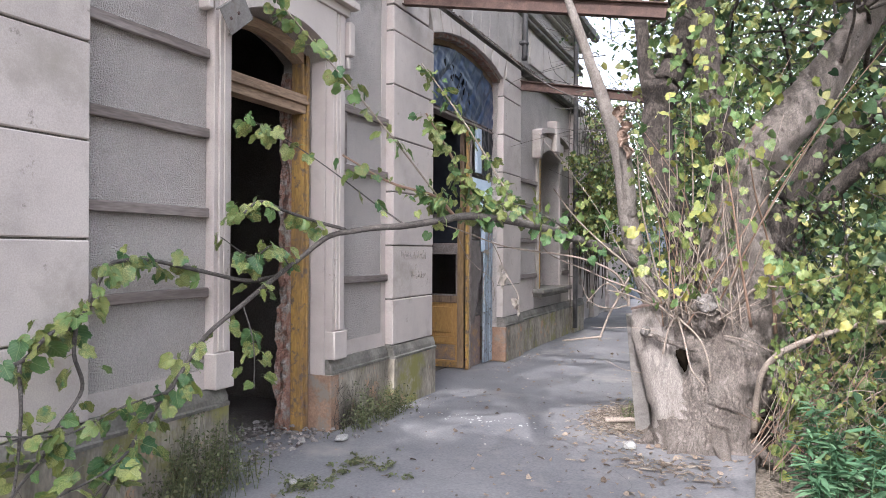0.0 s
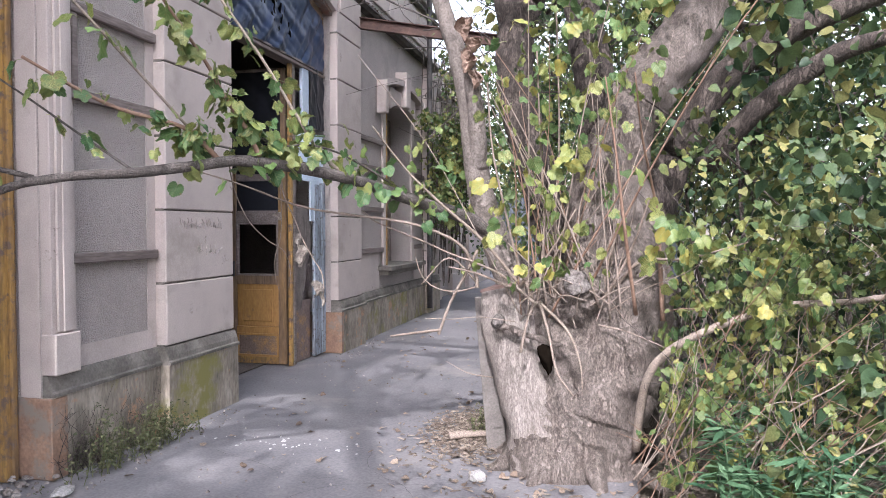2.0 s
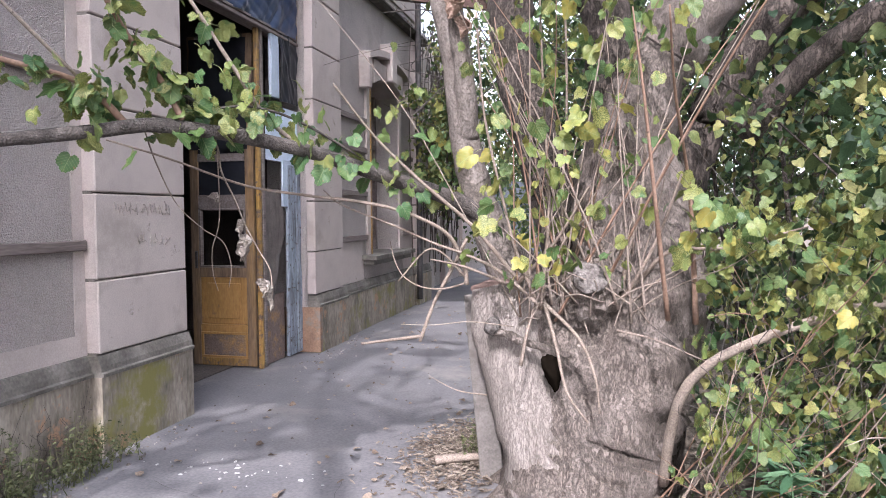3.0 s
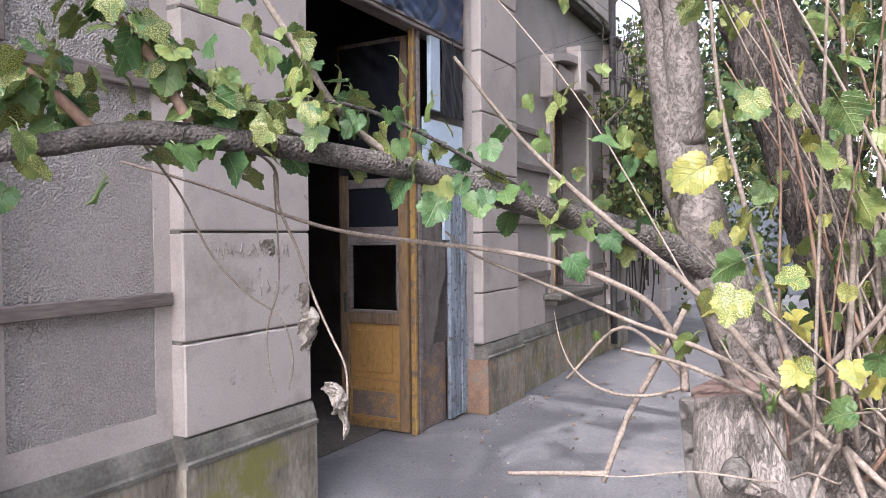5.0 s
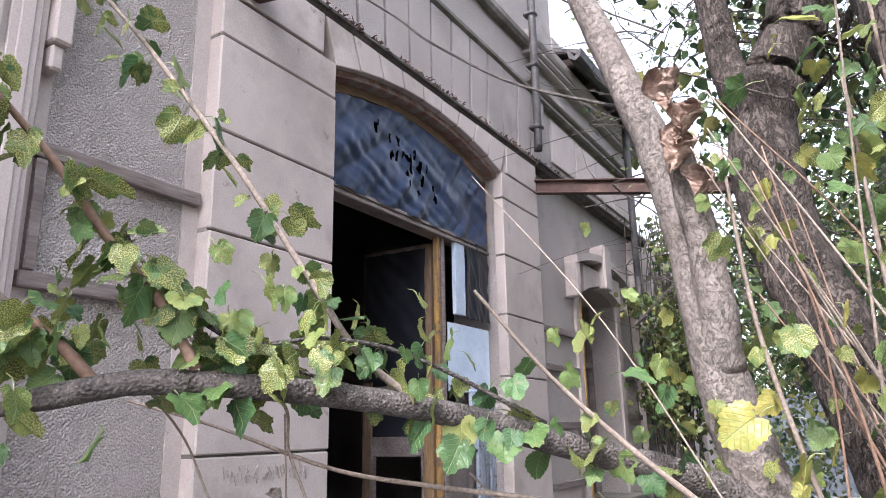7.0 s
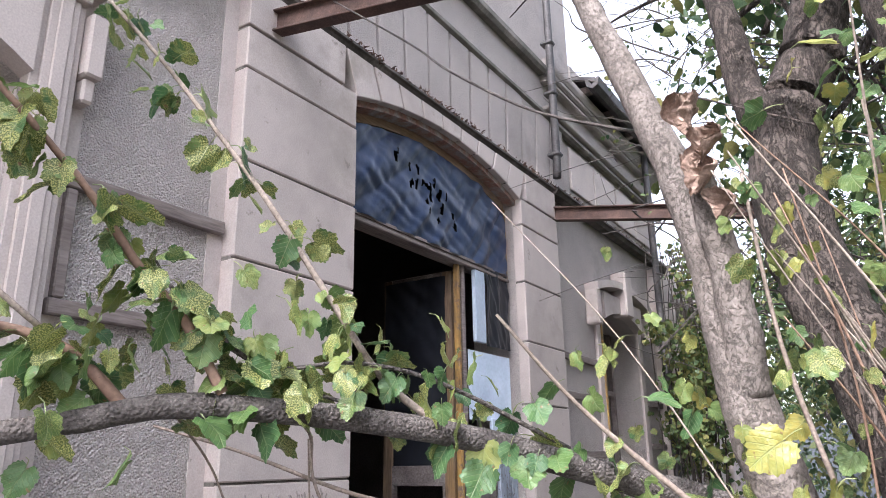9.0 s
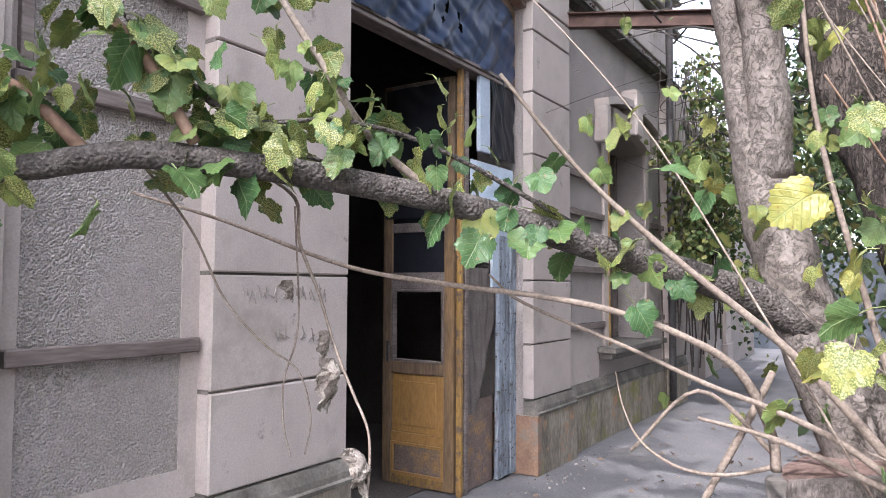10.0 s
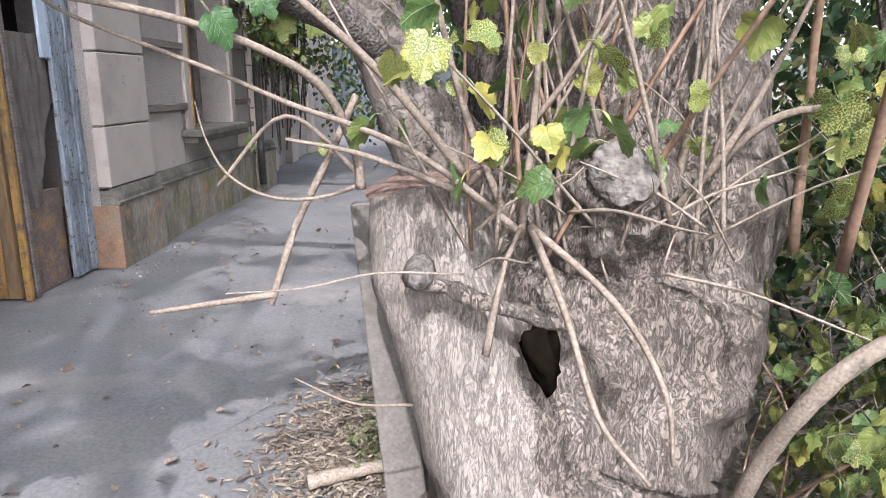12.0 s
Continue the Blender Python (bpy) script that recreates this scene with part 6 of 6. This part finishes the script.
# ------------------------------------------------------------------ litter on the platform
R = random.Random(41)
sp = []
for k in range(520):
    x, y = R.uniform(-2.4, 0.95), R.uniform(2.0, 14)
    if R.random() < 0.35:
        x, y = R.gauss(0.1, 0.5), R.gauss(6.4, 0.9)
    if x > 0.98:
        continue
    sp.append(((x, y, 0.008), Vector((R.gauss(0, 1), R.gauss(0, 1), R.uniform(0, 0.35))), R.uniform(0.02, 0.055), R.uniform(-0.6, 0.6)))
stuff("fallen_leaves", sp, DRYLEAF, "heart", "scattered dry brown leaves on the concrete", "leaves")


def chips(name, n, place, size, mat, label, category, flat=0.35, long=1.0):
    vs, fs = [], []
    for k in range(n):
        p = place()
        s = R.uniform(*size)
        a = R.uniform(0, 6.28)
        lx, ly, lz = s * long * R.uniform(0.7, 1.3), s * R.uniform(0.5, 1), s * flat * R.uniform(0.5, 1.2)
        b = len(vs)
        for dx, dy, dz in ((-1, -1, 0), (1, -0.8, 0), (0.9, 1, 0), (-0.8, 0.9, 0), (-0.6, -0.5, 1), (0.7, -0.6, 0.8), (0.5, 0.6, 1), (-0.5, 0.6, 0.7)):
            x, y = dx * lx / 2, dy * ly / 2
            vs.append((p[0] + x * math.cos(a) - y * math.sin(a), p[1] + x * math.sin(a) + y * math.cos(a), p[2] + dz * lz - 0.004 * (dz == 0)))
        for f in ((0, 1, 5), (0, 5, 4), (1, 2, 6), (1, 6, 5), (2, 3, 7), (2, 7, 6), (3, 0, 4), (3, 4, 7), (4, 5, 6), (4, 6, 7)):
            fs.append([b + i for i in f])
    return tagged(rows_mesh(name, np.array(vs), np.array(fs), mat), label, category, kind="stuff")


chips("bark_debris", 2400, lambda: (R.gauss(-0.22, 0.17), R.gauss(7.35, 0.36), abs(R.gauss(0, 0.016))), (0.004, 0.017), LITTER, "heap of bark chips and twigs beside the trunk", "debris", 0.25, 4.0)
chips("twig_debris", 160, lambda: (R.gauss(0.35, 0.25), R.gauss(5.9, 0.2), abs(R.gauss(0, 0.012))), (0.006, 0.022), LITTER, "dry twigs and litter at the root of the tree", "debris", 0.25, 5.0)
chips("rubble", 420, lambda: (R.uniform(-3.4, -2.5), R.uniform(4.3, 5.75), abs(R.gauss(0, 0.02))), (0.012, 0.06), RUBBLE, "broken plaster and rubble on the threshold", "rubble", 0.3)
chips("grit", 420, lambda: (R.uniform(-2.45, 0.9), R.uniform(2.0, 12), 0.0), (0.006, 0.022), RUBBLE, "small stones and crumbs of plaster", "grit", 0.5)
chips("wall_crumbs", 150, lambda: (R.uniform(-2.46, -2.2), R.choice((R.uniform(5.6, 7.6), R.uniform(9.5, 11.5))), 0.0), (0.006, 0.028), RUBBLE, "crumbs of plaster along the wall", "rubble", 0.35)
chips("droppings", 40, lambda: (R.gauss(-1.5, 0.28), R.gauss(6.75, 0.10), 0.001), (0.008, 0.03), CHALK, "white splashes of bird droppings on the concrete", "droppings", 0.06)


def stone(name, x, y, sx, sy, sz, mat, label, category, seed):
    bm = bmesh.new()
    bmesh.ops.create_icosphere(bm, subdivisions=2, radius=0.5)
    for v in bm.verts:
        v.co *= 1 + 0.35 * noise.noise(v.co * 3 + Vector((seed, 0, 0)))
        v.co = Vector((v.co.x * sx, v.co.y * sy, max(-0.2, v.co.z) * sz))
    ob = obj(name, bm, mat)
    ob.location = (x, y, 0.02)
    return tagged(ob, label, category)


stone("plaster_lump", -2.32, 5.52, 0.11, 0.16, 0.06, SCRAP, "pale broken lump of plaster on the threshold", "plaster lump", 1)
stone("crumpled_paper", -1.98, 4.35, 0.07, 0.06, 0.05, SCRAP, "crumpled white scrap of paper on the concrete", "paper", 2)
stone("crumpled_bag", 0.02, 6.35, 0.13, 0.10, 0.08, SCRAP, "crumpled grey plastic bag beside the trunk", "bag", 3)
stone("crumpled_paper", -1.55, 3.75, 0.05, 0.05, 0.04, SCRAP, "crumpled white scrap of paper on the concrete", "paper", 5)
lg = thing("loose_stick", "split pale stick lying in the bark debris", "stick")
bm = bmesh.new()
tube(bm, [(-0.32, 7.05, 0.05), (-0.15, 7.12, 0.06), (0.0, 7.18, 0.05)], 0.03, 0.022, 9, 5, 0.2, 12)
part("stick", bm, TWIG, lg, smooth=True)

# cracks in the concrete, thin dark strips laid just above it
CRACK = material("dark_crack", [(0.09, 0.086, 0.084), (0.12, 0.115, 0.112)], 1.0, 9, 60, 0)
R = random.Random(8)
for p, a, l in (((-1.1, 4.9), 1.0, 2.4), ((-0.2, 5.9), 2.6, 1.2), ((-0.9, 7.4), 0.6, 2.0), ((-1.9, 6.5), -0.5, 1.3), ((-0.6, 9.2), 2.2, 2.2), ((0.2, 4.6), 1.9, 1.4)):
    bm = bmesh.new()
    x, y = p
    prev = None
    for k in range(int(l / 0.05)):
        w = 0.0018 * (0.4 + R.random())
        nrm = (-math.sin(a), math.cos(a))
        z = 0.012 * noise.noise(Vector((x * 0.7, y * 0.7, 3))) + 0.004 * noise.noise(Vector((x * 4, y * 4, 5))) - 0.006 + 0.004
        cur = (bm.verts.new((x + nrm[0] * w, y + nrm[1] * w, z)), bm.verts.new((x - nrm[0] * w, y - nrm[1] * w, z)))
        if prev:
            bm.faces.new((prev[0], cur[0], cur[1], prev[1]))
        prev = cur
        a += R.gauss(0, 0.16)
        x, y = x + math.cos(a) * 0.05, y + math.sin(a) * 0.05
    part("crack", bm, CRACK, pavement)

# flat post swallowed by the trunk
post = thing("flat_post", "flat grey concrete post standing against the trunk", "post")
bm = bmesh.new()
box(bm, -0.07, 0.07, -0.03, 0.03, -0.1, 1.1, 0.006)
part("slab", bm, POSTGREY, post)
post.matrix_world = pose(0.05, 6.98, 0, 0, -5, 0)

# dead growth on the string course
R = random.Random(71)
bm = bmesh.new()
for k in range(1500):
    y = R.uniform(6.9, 14.5)
    if noise.noise(Vector((y * 2.3, 4, 0))) + 0.6 * noise.noise(Vector((y * 9, 1, 0))) < R.uniform(-0.5, 0.4):
        continue
    x = FACE + R.uniform(-0.05, 0.02 if y < 11.2 else 0.05)
    p = Vector((x, y, LEDGEZ + R.uniform(0.03, 0.075)))
    a, h = R.uniform(0, 6.28), R.uniform(0.01, 0.05)
    d = Vector((math.cos(a) * 0.6 + 0.3, math.sin(a), R.uniform(-0.5, 0.9))) * h
    tube(bm, [p, p + d * 0.5 + Vector((0, 0, 0.006)), p + d], R.uniform(0.004, 0.013), 0.002, 4, 2, 0.5, 40)
DEADMOSS = material("dead_moss", [(0.04, 0.024, 0.019), (0.085, 0.048, 0.037), (0.15, 0.09, 0.065)], 0.95, 8, 60, 0, per="island")
tagged(obj("dead_moss", bm, DEADMOSS), "dried brown moss and weeds on the string course", "moss", kind="stuff")

# scratched writing on the pilaster
wr = thing("wall_scribble", "faint scratched handwriting on the pilaster", "writing")
R = random.Random(3)
for y0, y1, z in ((7.02, 7.62, 1.58), (7.25, 7.58, 1.36)):
    y = y0
    while y < y1:
        for q in range(R.choice((1, 2, 2))):
            bm = bmesh.new()
            s_ = R.uniform(0.03, 0.08)
            box(bm, FACE - 0.002, FACE + 0.0042, -0.0016, 0.0016, 0, s_)
            bmesh.ops.transform(bm, matrix=Matrix.Translation((0, y + R.uniform(0, 0.02), z + R.uniform(-0.01, 0.03))) @ Matrix.Rotation(R.choice((-0.9, -0.3, 0.1, 0.2, 0.3, 1.3)) + R.gauss(0, 0.1), 4, "X"), verts=bm.verts)
            part("stroke", bm, INK, wr)
        y += R.uniform(0.025, 0.045)

# ------------------------------------------------------------------ background trees
R = random.Random(77)


def far_tree(x, y, h, r, mat=LEAFFAR, n=70, per=34):
    t = thing("tree", "tall leafy tree around the platform, two of them unseen shade trees", "tree", "background trees")
    bm = bmesh.new()
    tube(bm, [(x, y, -0.2), (x + R.gauss(0, 0.2), y, h * 0.3), (x + R.gauss(0, 0.4), y + R.gauss(0, 0.4), h * 0.6), (x + R.gauss(0, 0.6), y, h)], 0.22, 0.05, 9, 5, 0.15, 3)
    part("trunk", bm, DARKBARK, t, smooth=True)
    for k in range(7):
        z = h * R.uniform(0.3, 0.75)
        a = R.uniform(0, 6.28)
        bm = bmesh.new()
        tube(bm, [(x, y, z), (x + math.cos(a) * r * 0.5, y + math.sin(a) * r * 0.5, z + 0.6), (x + math.cos(a) * r, y + math.sin(a) * r, z + 1.3)], 0.07, 0.02, 6, 4)
        part("limb", bm, DARKBARK, t, smooth=True)
    sp = []
    for k in range(n):
        while True:
            q = Vector((R.uniform(-1, 1), R.uniform(-1, 1), R.uniform(-1, 1)))
            if 0.25 < q.length < 1:
                break
        c = Vector((x + q.x * r, y + q.y * r, h * 0.62 + q.z * h * 0.42))
        for _ in range(int(per * R.uniform(0.5, 1.5))):
            p = c + Vector((R.gauss(0, 0.35), R.gauss(0, 0.35), R.gauss(0, 0.3)))
            if p.z > 0.1:
                sp.append((tuple(p), hang(R, 0.5), R.uniform(0.10, 0.19), R.uniform(-1.2, 1.2)))
    part_ = leaves("crown", sp, mat, "plain", t)
    return t


for x, y, h, r in ((0.6, 17, 7, 2.0), (3.2, 14, 8, 2.6), (6.5, 12, 9, 3.0), (5.0, 18, 9, 3.0), (9, 16, 10, 3.5), (1.8, 22, 8, 2.6), (-1.5, 27.5, 7, 2.6), (4.5, 24, 10, 3.2), (9.5, 9, 9, 3.2), (8, 4, 9, 3.0), (12, 22, 11, 4), (-3.5, 30, 8, 3.0), (1.0, 30, 9, 3.5), (7, 30, 11, 4.0)):
    far_tree(x, y, h, r)
# two unseen trees added beside the platform start as shade casters
for x, y, h, r in ((8.0, -3.0, 9.0, 2.8), (9, -5.5, 9, 3.0)):
    far_tree(x, y, h, r, n=110)


# tall leaning tree, unseen, added at the platform start; its crown dapples the concrete
R = random.Random(120)
lean = thing("shade_tree", "tall leaning tree, unseen, added to shade the platform and facade", "tree")
LEAN = [(2.3, -2.6, -0.2), (1.6, -2.5, 3.0), (0.3, -2.2, 6.5), (-0.87, -1.7, 8.8), (-1.58, -1.7, 10.4), (-2.0, -1.5, 12.0)]
bm = bmesh.new()
tube(bm, LEAN, 0, 0, 12, 6, 0.12, 4, radii=[0.26, 0.2, 0.13, 0.10, 0.08, 0.03])
part("trunk", bm, DARKBARK, lean, smooth=True)
CLUMPS = [(-1.71, 7.9), (-1.65, 7.4), (-2.3, 7.6), (-1.3, 7.96), (-1.62, 8.87), (-2.45, 9.1), (-2.2, 8.5), (-1.95, 10.5), (-1.8, 11.5), (-2.1, 9.9), (-1.3, 9.5), (-0.9, 8.5), (-2.0, 6.9), (-2.4, 10.2), (-1.2, 10.6)]
sp = []
for x, y in CLUMPS:
    z = R.uniform(9.0, 11.5)
    c = Vector((x + 0.02 * z, y - z, z))
    for _ in range(R.randrange(40, 64)):
        q = c + Vector((R.gauss(0, 0.17), R.gauss(0, 0.13), R.gauss(0, 0.13)))
        sp.append((tuple(q), hang(R, 0.4), R.uniform(0.10, 0.19), R.uniform(-1, 1)))
    j = min(range(len(LEAN)), key=lambda i: (Vector(LEAN[i]) - c).length)
    bm = bmesh.new()
    o = Vector(LEAN[j])
    tube(bm, [o, o.lerp(c, 0.5) + Vector((0, 0, 0.15)), c], 0.03, 0.012, 6, 4)
    part("limb", bm, DARKBARK, lean)
# dense clumps added to keep sun off the near concrete and the facade
for _ in range(300):
    if _ < 230:
        z = R.uniform(7.5, 11)
        c = Vector((R.uniform(-2.8, 0.9), R.uniform(1.5, 6.0) - z, z))
    else:
        z = R.uniform(11.8, 13.5)
        c = Vector((R.uniform(-3.0, -2.15), R.uniform(8.5, 17.0) - z, z))
    for _ in range(36):
        q = c + Vector((R.gauss(0, 0.28), R.gauss(0, 0.25), R.gauss(0, 0.25)))
        sp.append((tuple(q), hang(R, 0.4), R.uniform(0.10, 0.19), R.uniform(-1, 1)))
leaves("crown", sp, LEAFFAR, "plain", lean)


# dry creepers on the foot of the wall
R = random.Random(90)
bm = bmesh.new()
for y0, y1, xf, n in ((5.75, 6.15, PANEL + 0.085, 26), (6.2, 6.75, PANEL + 0.085, 16), (3.6, 4.25, PANEL + 0.085, 26), (2.1, 3.1, FACE + 0.06, 14)):
    for k in range(n):
        y = R.uniform(y0, y1)
        h = R.uniform(0.12, 0.5)
        q = [Vector((xf + 0.01, y, 0))]
        for s in range(4):
            q.append(q[-1] + Vector((0, R.gauss(0, 0.05), h / 4)))
        for s in q:
            s.x += R.uniform(-0.003, 0.012)
        tube(bm, q, 0.003, 0.001, 4, 3)
        for s in range(3):
            m_ = q[R.randrange(1, 4)]
            tube(bm, [m_, m_ + Vector((0.012, R.gauss(0, 0.04), R.uniform(-0.01, 0.05))), m_ + Vector((0.004, R.gauss(0, 0.08), R.uniform(-0.03, 0.07)))], 0.002, 0.0008, 3, 2)
tagged(obj("dry_creepers", bm, DARKBARK), "thin dry dark creepers clinging to the plinth", "creeper", kind="stuff")
